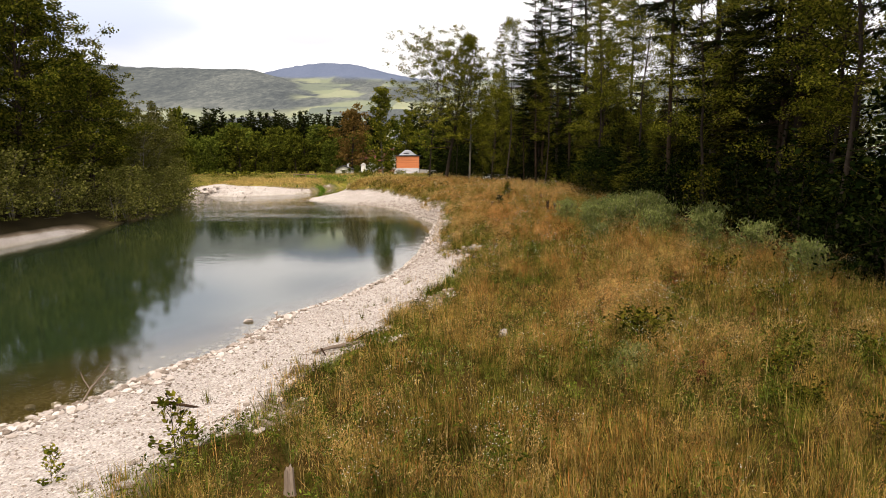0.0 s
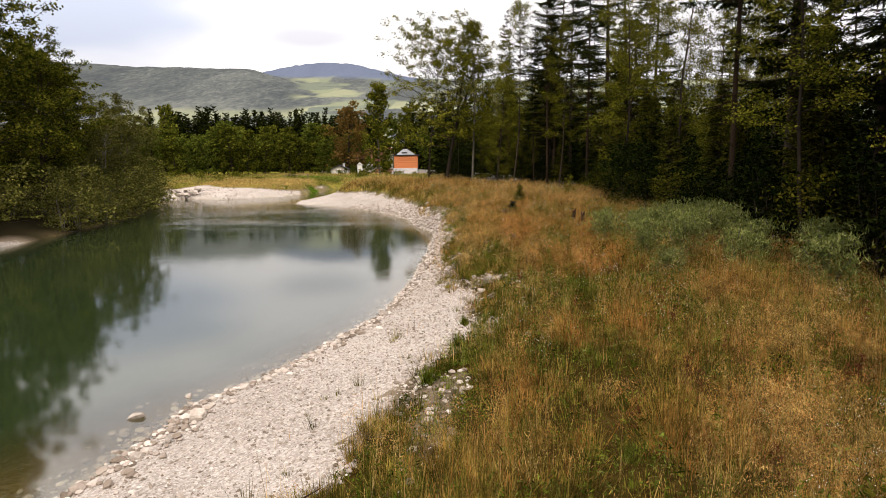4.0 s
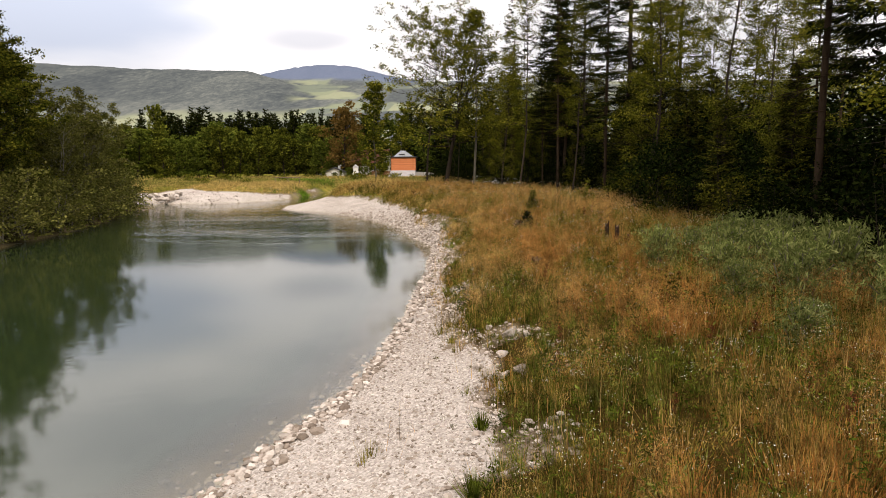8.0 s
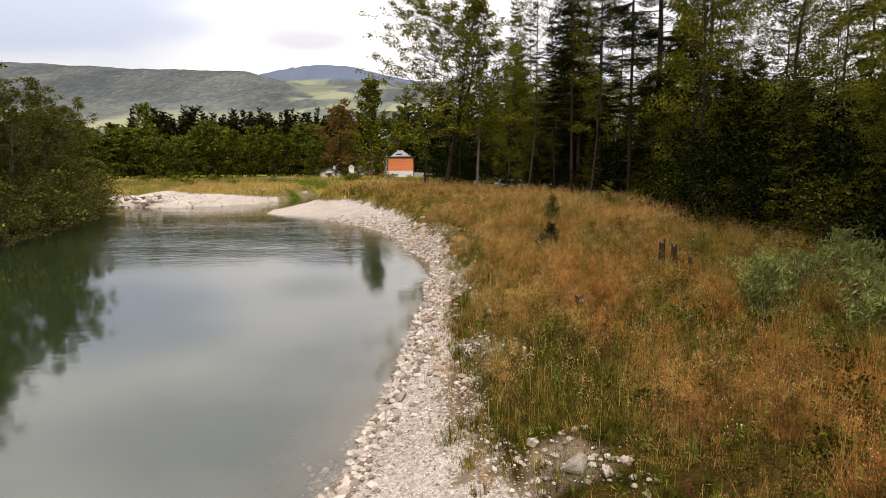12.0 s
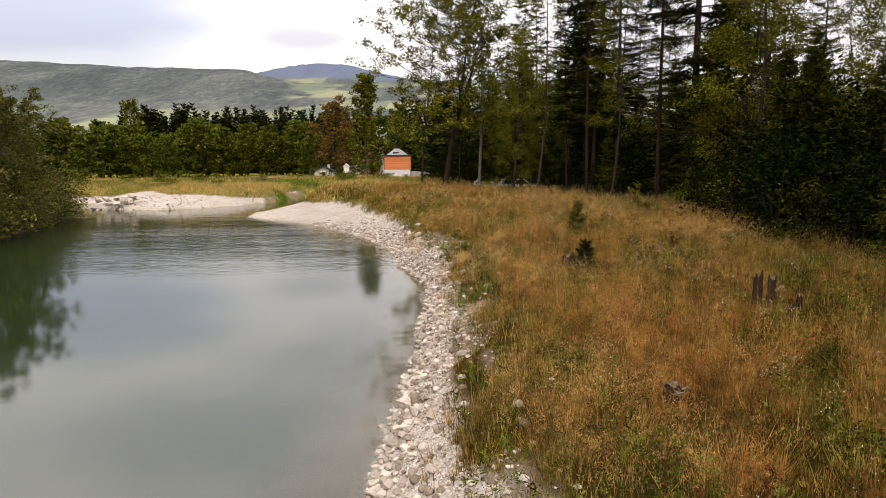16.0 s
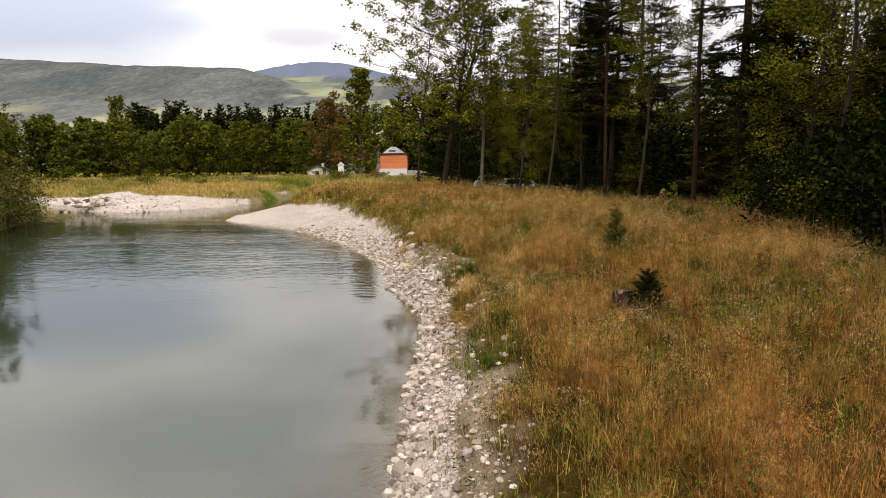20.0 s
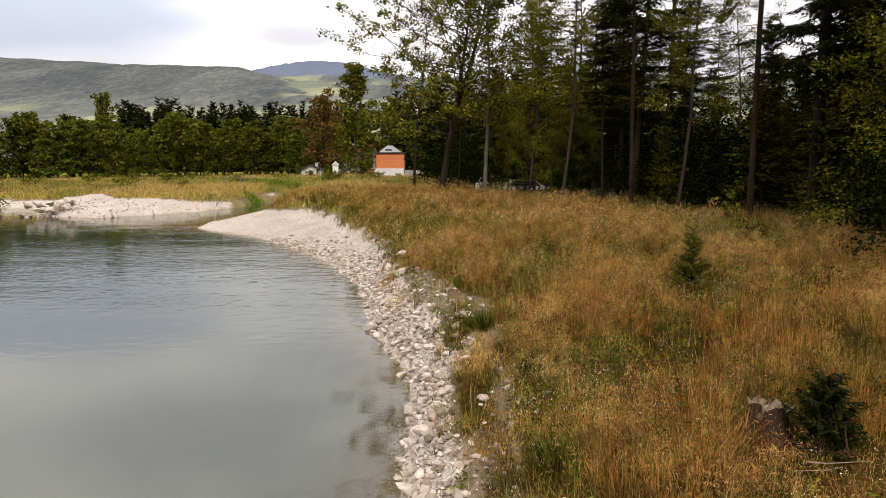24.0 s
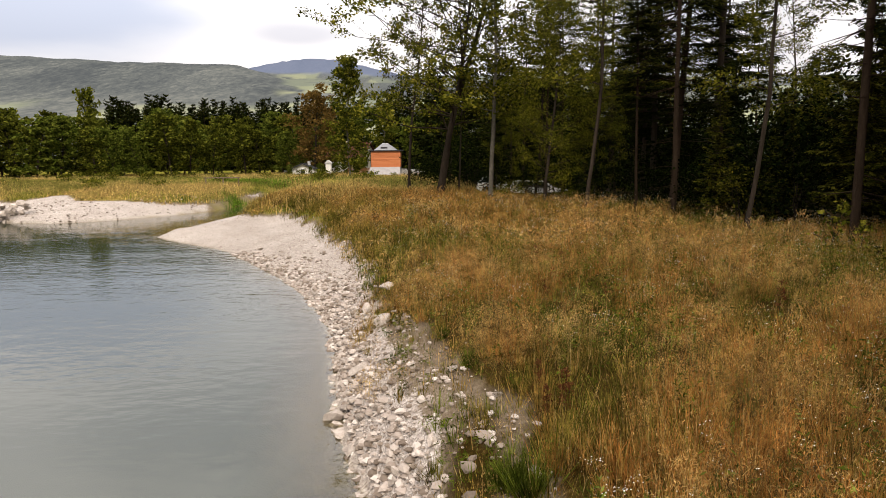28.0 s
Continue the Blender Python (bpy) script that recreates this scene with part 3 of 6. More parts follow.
def land(x, y, d=None):
    x, y = np.asarray(x, float), np.asarray(y, float)
    d = shore_distance(x, y) if d is None else d
    gw, zg, zt = zones(x, y)
    s = np.clip(d / gw, 0, 1)
    e = np.maximum(d - gw, 0)
    z = np.where(d < 0, -np.minimum(0.02 + np.where((x < -17) & (y < 80), 0.7, np.interp(y, (8, 17), (0.11, 0.22))) * -d, 1.9), zg * s ** 0.8 + (zt - zg) * (1 - np.exp(-e / 1.4)))
    z = z - 0.8 * smooth(x, 2.5, 6) * smooth(y, 71, 78) * (1 - smooth(y, 98, 115))          # a hollow behind the crest
    amp = smooth(d, 0.2, 4)
    z = z + amp * ((vnoise(x, y, 3.1, 3) - 0.5) * 0.22 + (vnoise(x, y, 9, 4) - 0.5) * 0.25)
    z = z + np.where(np.abs(d) < 8, (vnoise(x, y, 0.7, 5) - 0.5) * 0.07, 0)
    u = x / np.maximum(y, 1)
    rise = np.interp(y, (300, 700, 1200, 1700, 2600, 3600, 4300), (0, 25, 80, 150, 292, 470, 520))
    rise = rise + 66 * np.exp(-((y - 2700) / 480) ** 2) * smooth(-u, 0.19, 0.31) * (0.86 + 0.2 * vnoise(x, y, 420, 8)) 
    rise = rise + 148 * np.exp(-((y - 4250) / 420) ** 2) * np.exp(-((u + 0.17) / 0.13) ** 2) * (0.93 + 0.12 * vnoise(x, y, 500, 9))
    rise = rise + smooth(y, 700, 1600) * ((vnoise(x, y, 260, 10) - 0.5) * 16 + (vnoise(x, y, 38, 12) - 0.5) * 11)
    rise = rise + smooth(y, 1200, 2600) * 130 * np.maximum(-u - 0.1, 0)
    return z + rise * smooth(y, 280, 420)


def spread(parts):
    out = []
    for a, b, step in parts:
        out.append(np.arange(a, b, step))
    return np.concatenate(out)


gx = np.concatenate([-np.geomspace(2800, 130, 100), spread([(-128, -46, 2.5), (-46, -15, 0.7), (-15, -8, 0.28), (-8, 4, 0.22), (4, 14, 0.5), (14, 40, 1.3)]), np.geomspace(40, 2600, 40)])
gy = np.concatenate([-np.geomspace(70, 3, 14), spread([(-2, 4, 0.5), (4, 50, 0.28), (50, 72, 0.35), (72, 112, 0.7), (112, 200, 3), (200, 400, 12)]), np.geomspace(400, 4400, 90)])
GX, GY = np.meshgrid(gx, gy, indexing="ij")
GD = shore_distance(GX.ravel(), GY.ravel()).reshape(GX.shape)
GZ = land(GX, GY, GD)
me = bpy.data.meshes.new("ground")
nx, ny = GX.shape
idx = np.arange(nx * ny).reshape(nx, ny)
quads = np.stack([idx[:-1, :-1], idx[1:, :-1], idx[1:, 1:], idx[:-1, 1:]], -1).reshape(-1, 4)
me.vertices.add(nx * ny)
me.vertices.foreach_set("co", np.stack([GX, GY, GZ], -1).astype(np.float32).ravel())
me.loops.add(quads.size)
me.loops.foreach_set("vertex_index", quads.astype(np.int32).ravel())
me.polygons.add(len(quads))
me.polygons.foreach_set("loop_start", np.arange(0, quads.size, 4, dtype=np.int32))
me.polygons.foreach_set("use_smooth", np.ones(len(quads), bool))
me.materials.append(M["ground"])
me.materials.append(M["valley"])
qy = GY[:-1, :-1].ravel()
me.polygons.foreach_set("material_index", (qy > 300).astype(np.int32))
gw_, _, _ = zones(GX, GY)
wob = (vnoise(GX, GY, 0.9, 21) - 0.5) * 0.9 + (vnoise(GX, GY, 0.3, 22) - 0.5) * 0.5
edge_ = GD - gw_
gravel = 1 - smooth(GD + wob * np.clip(gw_, 0.5, 1.4) * np.interp(GY, (24, 28, 60), (1, 0.45, 0.35)), gw_ * 0.95, gw_ * 0.95 + np.interp(GY, (44, 56), (0.3, 1.0)))
gravel = np.maximum(gravel, 0.42 * (1 - smooth(edge_ + wob * 0.6, 0.0, 0.35)) * (GY < 56))
gravel = np.maximum(gravel, 0.42 * smooth(edge_, -0.2, 0.2) * (1 - smooth(edge_, 0.7, 1.2)) * smooth(vnoise(GX, GY, 1.1, 26), 0.45, 0.7) * (GY < 56))
gravel = np.maximum(gravel, 0.36 * trail(GX, GY, edge_))
west_ = west_bank(GX, GY)
gravel = np.where(west_, (1 - smooth(GD, 0.3, 0.55)) * (1 - smooth(GY, 36, 41)), gravel)
gravel = np.where((GX > -24) & (GX < -16.3) & (GY > 78), gravel * smooth(-GX, 17.3, 19.5), gravel)
bed = smooth(-GD, 0.0, 0.35)
u_ = GX / np.maximum(GY, 1)
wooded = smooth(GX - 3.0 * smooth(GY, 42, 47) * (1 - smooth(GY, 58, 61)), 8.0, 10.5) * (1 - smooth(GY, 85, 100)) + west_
field = np.clip(0.75 * smooth(vnoise(GX, GY * 0.6, 130, 31), 0.46, 0.56) * (smooth(u_, -0.245, -0.215) * smooth(GY, 300, 600) * (1 - smooth(GY, 3700, 3900)) + (1 - smooth(GY, 1500, 1750)) * smooth(GY, 300, 500)), 0, 1)
blue_haze = smooth(GY, 3500, 3700)
for key, val in (("gravel", gravel), ("bed", bed), ("forest", np.clip(wooded - smooth(GX, 26, 32) * (GY < 90), 0, 1)), ("turf", smooth(GY - np.clip(GX, -20, 0) * 0.3, 54, 70) * (1 - smooth(GX, 3, 8)) + smooth(GX, 26, 32)), ("field", field), ("blue_haze", blue_haze)):
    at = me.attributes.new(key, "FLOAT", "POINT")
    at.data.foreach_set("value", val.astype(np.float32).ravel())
me.update(calc_edges=True)
ground = tagged(new("ground", me), "uneven river bank of pale gravel and dry grassy soil", "ground", kind="structure")

# ---- water ----
ax_, ay_ = spread([(-130, -38, 4), (-38, 1.0, 0.5)]), spread([(-42, 4, 2), (4, 80, 0.5), (80, 114, 1.0)])
AX, AY = np.meshgrid(ax_, ay_, indexing="ij")
AD = shore_distance(AX, AY)
idx = np.arange(AX.size).reshape(AX.shape)
q = np.stack([idx[:-1, :-1], idx[1:, :-1], idx[1:, 1:], idx[:-1, 1:]], -1).reshape(-1, 4)
q = q[(AD.ravel()[q] < 1.5).any(1)]
wm = bpy.data.meshes.new("water")
wm.from_pydata(np.stack([AX, AY, AX * 0], -1).reshape(-1, 3).tolist(), [], q.tolist())
ripple = 0.05 + (0.5 + 0.9 * vnoise(AX * 0.3, AY, 1.3, 44)) * smooth(AY, 40, 48) * (1 - smooth(AY, 57, 62)) + (0.2 + 0.6 * vnoise(AX * 0.3, AY, 1.1, 45)) * smooth(AY, 56, 61) + 0.05 * smooth(AX, -4.5, -1.5) * (1 - smooth(AY, 46, 52)) + 0.25 * vnoise(AX, AY, 5, 41) ** 3
clarity = 0.04 + 0.8 * (1 - smooth(-land(AX, AY, AD), 0.02, np.interp(AY, (10, 18), (0.8, 0.4))))
at = wm.attributes.new("clarity", "FLOAT", "POINT")
at.data.foreach_set("value", clarity.astype(np.float32).ravel())
at = wm.attributes.new("ripple", "FLOAT", "POINT")
at.data.foreach_set("value", ripple.astype(np.float32).ravel())
wm.materials.append(M["water"])
water = tagged(new("water", wm), "calm grey-green river water mirroring the overcast sky", "water", kind="structure")
water.visible_shadow = False


def stand(x, y):
    return float(land(np.array([x]), np.array([y]))[0])


# ---- trees ----
def bent(r, start, direction, length, n=5, wander=0.12, lift=0.0):
    """A wandering line that slowly turns up or down."""
    pts = [np.array(start, float)]
    d = np.array(direction, float)
    d /= np.linalg.norm(d)
    for _ in range(n):
        d = d + r.normal(0, wander, 3) + np.array([0, 0, lift])
        d /= np.linalg.norm(d)
        pts.append(pts[-1] + d * length / n)
    return np.array(pts)


def broadleaf(seed, height, spread_r, bare, trunk_r, n_limb, n_leaf, leaf, airy=0.5, stems=1, lean=0.0, low=0.3, rise=0.9, tip_only=0.35, lite=False, push=(0, 0), aspect=0.6, upright=0.0):
    """Wood and crown of a broad-leaved tree: stems, limbs, twigs, and leaves in loose clumps along the twigs."""
    r = np.random.default_rng(seed)
    wood, crown = Soup(), Soup()
    tips = []
    for s in range(stems):
        a0 = r.uniform(0, 6.28)
        out = 0.0 if stems == 1 else 0.16
        d0 = (math.cos(a0) * out + lean, math.sin(a0) * out, 1)
        base = (0, 0, -0.25) if stems == 1 else (math.cos(a0) * trunk_r, math.sin(a0) * trunk_r, -0.25)
        h = height * (1 if s == 0 else r.uniform(0.75, 0.98))
        tr = bent(r, base, d0, h, 12, 0.045, 0.03)
        rad = trunk_r * (1 - np.linspace(0, 1, 13) ** 1.2 * 0.94)
        rad[0] *= 1.35
        wood.add(*tube(tr, rad, 8))
        for k in range(n_limb // stems):
            f = bare + (1 - bare) * (k + r.uniform(0, 1)) / (n_limb / stems)
            f = min(f, 0.985)
            i = min(int(f * 12), 11)
            p = tr[i] + (tr[i + 1] - tr[i]) * (f * 12 - i)
            g = (f - bare) / (1 - bare)
            prof = (low + (1 - low) * math.sin(math.pi * min(1, g * 0.9 + 0.12)) ** 0.8) * (1 if g < 0.7 else 1 - 0.45 * (g - 0.7) / 0.3)
            L = spread_r * prof * r.uniform(0.65, 1.15)
            a = k * 2.4 + r.uniform(-0.5, 0.5) + s
            e = rise * (0.35 + g) * r.uniform(0.6, 1.2)
            limb = bent(r, p, (math.cos(a), math.sin(a), e), L, 5, 0.14, 0.04)
            lr = trunk_r * 0.33 * (1 - f * 0.55)
            reach = np.linspace(0.2, 1, 5) * (0.3 + 0.7 * g)
            limb[1:, 0] += push[0] * reach
            limb[1:, 1] += push[1] * reach
            if lite:
                wood.add(*tube(limb[[0, 2, 5]], (lr, lr * 0.6, 0.01), 3))
            else:
                wood.add(*tube(limb, np.linspace(lr, 0.008, 6), 4))
            for j in range(5):
                q = limb[1 + j % 5] if j < 5 else limb[-1]
                a2 = a + r.uniform(-1.3, 1.3)
                tw = bent(r, q, (math.cos(a2), math.sin(a2), r.uniform(-0.25, 0.7)), L * r.uniform(0.22, 0.5), 3, 0.25, 0.0)
                if not lite:
                    wood.add(*tube(tw[[0, 1, 3]], (lr * 0.35, lr * 0.25, 0.004), 3))
                tips.append((tw[1], tw[2], tw[3]))
            tips.append((limb[-2], limb[-1], limb[-1]))
    tips = np.array(tips)
    pick = r.integers(0, len(tips), n_leaf)
    w = r.uniform(0, 1, (n_leaf, 1)) ** tip_only
    c = tips[pick, 0] * (1 - w) + tips[pick, 2] * w + r.normal(0, airy * 0.62, (n_leaf, 3)) * np.array([1, 1, 0.7])
    c[:, 2] = np.maximum(c[:, 2], 0.15)
    leaves(crown, c, leaf, aspect, 0.45, None, r, -upright)
    return wood, crown


def conifer(seed, height, spread_r, bare, trunk_r, step=0.42, twig=10, droop=0.35, dead=True, thin=1.0, tw_w=0.1, lite=False, shoots=0):
    """A spruce: whorls of drooping boughs hung with flat twigs, dead sticks on the lower stem."""
    r = np.random.default_rng(seed)
    wood, crown = Soup(), Soup()
    tr = bent(r, (0, 0, -0.25), (0, 0, 1), height + 0.25, 12, 0.012, 0.0)
    wood.add(*tube(tr, trunk_r * (1 - np.linspace(0, 1, 13) * 0.97), 8))
    z = bare * height
    if dead:
        for _ in range(int(18 * bare * height / 4) + 4):
            zz, a = r.uniform(1.0, z + 1), r.uniform(0, 6.28)
            st = bent(r, (0, 0, zz), (math.cos(a), math.sin(a), -0.1), r.uniform(0.6, spread_r * 0.75), 3, 0.12, -0.03)
            wood.add(*tube(st, np.linspace(0.018, 0.004, 4), 3))
    cs, ds, ls = [], [], []
    while z < height - 0.15:
        g = (z / height - bare) / (1 - bare)
        L = (0.5 if lite else 0.0) + spread_r * ((1 - g) ** 0.85) * (0.55 + 0.45 * min(1, g * 5 + 0.3)) + 0.12
        for k in range(r.integers(4, 7)):
            if r.uniform() > thin:
                continue
            a = r.uniform(0, 6.28)
            l = L * r.uniform(0.6, 1.12)
            e = 0.25 * g + 0.12 - droop * (1 - g)
            b = bent(r, (0, 0, z + r.uniform(-0.15, 0.15)), (math.cos(a), math.sin(a), e), l, 4, 0.06, 0.05)
            if not lite:
                wood.add(*tube(b[[0, 2, 4]], (0.02 + 0.012 * l, 0.014, 0.004), 3))
            n = max(3, int(twig * l / spread_r * 1.6) + 3)
            t = np.linspace(0.15, 1, n)
            p = np.stack([np.interp(t * 4, range(5), b[:, i]) for i in range(3)], 1)
            for side in (-1, 1):
                aa = a + side * r.uniform(0.5, 1.15, n)
                ll = (min(0.22, 0.16 * spread_r) + 0.30 * l * (1.05 - t)) * r.uniform(0.7, 1.2, n)
                cs.append(p)
                ds.append(np.stack([np.cos(aa), np.sin(aa), r.uniform(-0.55, 0.05, n)], 1))
                ls.append(ll)
        z += step * r.uniform(0.75, 1.25)
    c, d, l = np.concatenate(cs), np.concatenate(ds), np.concatenate(ls)
    if shoots:          # every twig carries short side shoots
        d = d / np.linalg.norm(d, axis=1)[:, None]
        sd_ = np.cross(d, np.array([0, 0, 1.0]))
        sd_ /= np.linalg.norm(sd_, axis=1)[:, None]
        c0, d0, l0, cs, ds, ls = c, d, l, [c], [d], [l * 0.9]
        for q, sg in zip(np.linspace(0.15, 0.85, shoots), itertools.cycle((1, -1))):
            cs.append(c0 + d0 * (l0 * q)[:, None])
            ds.append(d0 * 0.75 + sd_ * sg * 0.8 + np.array([0, 0, -0.25]) + r.normal(0, 0.15, d0.shape))
            ls.append(l0 * r.uniform(0.3, 0.5, len(l0)) * (1.15 - 0.5 * q))
        c, d, l = np.concatenate(cs), np.concatenate(ds), np.concatenate(ls)
    side = np.cross(d, np.array([0, 0, 1.0]) + r.normal(0, 0.35, d.shape))
    side /= np.linalg.norm(side, axis=1)[:, None]
    w = (tw_w * r.uniform(0.6, 1.3, len(c)))[:, None]
    d = d * l[:, None]
    v = np.stack([c, c + d * 0.45 + side * w, c + d, c + d * 0.5 - side * w], 1)
    k = np.arange(len(c))[:, None] * 4
    crown.add(v, np.concatenate([k + np.array([[0, 1, 2]]), k + np.array([[0, 2, 3]])]))
    return wood, crown


def make_tree(name, made, bark, leaf_mat, loc, turn, scale, label, category="tree", group=""):
    wood, crown = made
    ob = thing(name, loc, label, category, group, turn=turn, scale=scale)
    piece("trunk", wood.mesh(name + "_wood", M[bark], True), ob)
    piece("crown", crown.mesh(name + "_leaves", M[leaf_mat]), ob)
    return ob


class Grove:
    """One kind of tree: the first call plants the original, later ones copies of it."""

    def __init__(self, name, make, bark, leaf_mat, label, group, category="tree"):
        self.args, self.make, self.first, self.base = (name, bark, leaf_mat, label, group, category), make, None, 1.0

    def plant(self, x, y, turn=0.0, scale=1.0, label="", sink=0.05):
        name, bark, leaf_mat, lab, group, cat = self.args
        loc = (x, y, stand(x, y) - sink)
        if self.first is None:
            self.first = make_tree(name, self.make(), bark, leaf_mat, loc, turn, 1.0, label or lab, cat, group)
            self.first.matrix_basis = place(loc, turn, scale)
            self.base = scale if isinstance(scale, tuple) else (scale,) * 3
            return self.first
        s = scale if isinstance(scale, tuple) else (scale,) * 3
        ob = copy_thing(self.first, place(loc, turn, tuple(a / b for a, b in zip(s, self.base))))
        if label:
            ob["label"] = label
        return ob


FW = "trees of the east wood"
LB = "trees on the west bank"
FR = "trees behind the far meadow"
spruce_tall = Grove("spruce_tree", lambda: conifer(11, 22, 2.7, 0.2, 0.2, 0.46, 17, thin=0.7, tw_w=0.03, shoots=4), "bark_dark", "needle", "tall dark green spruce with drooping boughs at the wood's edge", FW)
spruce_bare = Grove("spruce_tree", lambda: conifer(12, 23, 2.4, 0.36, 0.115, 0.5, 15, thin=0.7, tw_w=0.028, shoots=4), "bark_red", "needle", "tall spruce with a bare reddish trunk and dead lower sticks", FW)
spruce_warm = Grove("spruce_tree", lambda: conifer(13, 22, 3.1, 0.24, 0.15, 0.46, 13, thin=0.8, tw_w=0.028, shoots=4), "bark_red", "needle_warm", "slender yellow-green spruce with an airy top", FW)
spruce_young = Grove("young_spruce", lambda: conifer(14, 9, 1.8, 0.05, 0.08, 0.28, 16, dead=False, tw_w=0.04, shoots=2), "bark_dark", "needle_warm", "young yellow-green spruce with boughs to the ground", FW)
alder_thin = Grove("alder_tree", lambda: broadleaf(21, 15, 2.3, 0.3, 0.08, 28, 13000, 0.105, 0.3, low=0.6), "bark_dark", "leaf_alder", "slender grey-barked alder with light green leaves", FW)
alder_full = Grove("alder_tree", lambda: broadleaf(22, 12, 2.6, 0.1, 0.11, 36, 24000, 0.09, 0.36, low=0.7), "bark_dark", "leaf_alder", "bushy green alder at the wood's edge", FW)
ash_tall = Grove("ash_tree", lambda: broadleaf(23, 20, 3.0, 0.36, 0.14, 30, 7500, 0.17, 0.34), "bark_dark", "leaf_wood_dim", "tall thin ash with a high open crown", FW)
under = Grove("undergrowth_shrub", lambda: broadleaf(24, 2.6, 1.5, 0.05, 0.035, 18, 1200, 0.12, 0.4, stems=3, low=0.8, lite=True), "bark_dark", "leaf_wood_dim", "dense green shrub under the trees", "shrubs in the east wood", "shrub")
under_shade = Grove("undergrowth_shrub", lambda: broadleaf(25, 3.4, 1.7, 0.05, 0.04, 18, 1400, 0.17, 0.5, stems=3, low=0.8, lite=True), "bark_dark", "leaf_in_shade", "blackish green shrub with the shade of the wood in its colour", "shrubs in the east wood", "shrub")

# front of the east wood, stem by stem
wide = Grove("maple_tree", lambda: broadleaf(31, 15.6, 6.0, 0.24, 0.17, 60, 22000, 0.17, 0.3, stems=2, low=0.45, rise=0.85, push=(-4.6, 0)), "bark_dark", "leaf_alder", "wide airy maple with thin light green foliage and two stems", FW)
wide.plant(0.35, 67.26, 0.0, 1.0)
airy = Grove("ash_tree", lambda: broadleaf(32, 15.0, 2.7, 0.3, 0.12, 36, 11000, 0.17, 0.4, lean=0.02, rise=1.1), "bark_pale", "leaf_alder", "slender ash with a pale leaning trunk and open crown", FW)
airy.plant(3.04, 65.81, 0.0, 1.0)
ash_tall.plant(-1.35, 76.81, 0.3, 0.75)
ash_tall.plant(1.85, 72.66, 2.0, 0.5)
spruce_warm.plant(9.7, 59.4, 0.2, 1.0)
spruce_bare.plant(7.93, 58.44, 1.2, 0.55)
spruce_bare.plant(10.4, 49.82, 0.0, (0.95, 0.95, 1.1))
spruce_bare.plant(8.82, 57.0, 0.7, (0.9, 0.9, 1.0))
spruce_bare.plant(10.3, 27.82, 0.0, 1.0)
spruce_bare.plant(9.48, 12.25, 2.0, 1.05)
for x, y, a, s in ((8.76, 51.9, 0.3, 0.85), (10.2, 41.31, 1.0, 0.9), (9.68, 22.21, 3.1, 0.8), (11.12, 20.76, 0.5, 0.95), (10.2, 15.57, 1.8, 0.9), (5.77, 68.51, 0.4, 0.8)):
    alder_thin.plant(x, y, a, s)
for x, y, a, s in ((11.12, 44.12, 0.3, 0.85), (11.12, 31.66, 1.4, 0.4), (11.74, 18.16, 5.0, 0.8), (7.42, 63.84, 1.0, 0.6), (4.74, 71.62, 2.0, 0.6)):
    alder_full.plant(x, y, a, s)
for x, y, a, s in ((10.51, 34.25, 0, 0.55), (11.64, 46.5, 1, 1.0), (11.23, 29.58, 2, 0.5), (10.92, 23.87, 3, 0.75), (9.58, 55.22, 1.2, 0.5), (11.64, 13.7, 2.2, 0.8), (12.98, 38.93, 2, 0.6), (12.77, 32.18, 3, 0.5), (12.57, 26.47, 1, 0.95), (12.36, 19.72, 0.4, 0.9), (12.98, 52.42, 2.4, 0.4), (11.95, 42.14, 5.0, 0.7)):
    spruce_young.plant(x, y, a, s)
alder_thin.plant(6.3, 59.8, 0.8, 1.05)
alder_full.plant(5.2, 62.5, 0.2, 0.75)
# the depth of the wood
deep = np.random.default_rng(51)


def thin_corner(x, y):
    """Where the wood is only a few stems deep and a field shows behind it."""
    return 12.5 < x and 0.645 < x / y < 0.75


kinds = [spruce_tall, spruce_tall, spruce_bare, spruce_tall, spruce_bare, spruce_bare, ash_tall, alder_thin]
k = 0
for y in np.arange(7, 84, 3.4):
    for x in np.arange(12.2, 30, 4.0):
        px, py = x + deep.uniform(-1.3, 1.3) - max(0, y - 58) * 0.32, y + deep.uniform(-1.3, 1.3)
        if thin_corner(px, py) and deep.uniform() < 0.8:
            continue
        if x > 11 and (abs(px - 0.70 * (py - 22.0)) < 2.0 or (py > 26 and 0.48 < px / (py - 16.2) < 0.76) or (py > 36 and 0.57 < px / (py - 23.5) < 0.76) or abs(px - 0.68 * (py - 34.2)) < 2.8 or abs(px - 0.6 * (py - 10.6)) < 1.0):
            if deep.uniform() < 0.32 and abs(px - 0.68 * (py - 34.2)) > 2.8:
                (alder_thin if deep.uniform() < 0.45 else spruce_bare if deep.uniform() < 0.6 else spruce_warm).plant(px, py, deep.uniform(0, 6.28), deep.uniform(0.8, 1.0))
            else:
                spruce_young.plant(px, py, deep.uniform(0, 6.28), deep.uniform(0.5, 0.85))
            continue
        if deep.uniform() < (0.2 if y > 46 else 0.68 if y > 30 else 0.3) + 0.025 * (x - 12):
            continue
        kinds[int(deep.integers(0, len(kinds)))].plant(px, py, deep.uniform(0, 6.28), deep.uniform(0.62, 1.08) * (1.0 if py < 57 else 0.85))
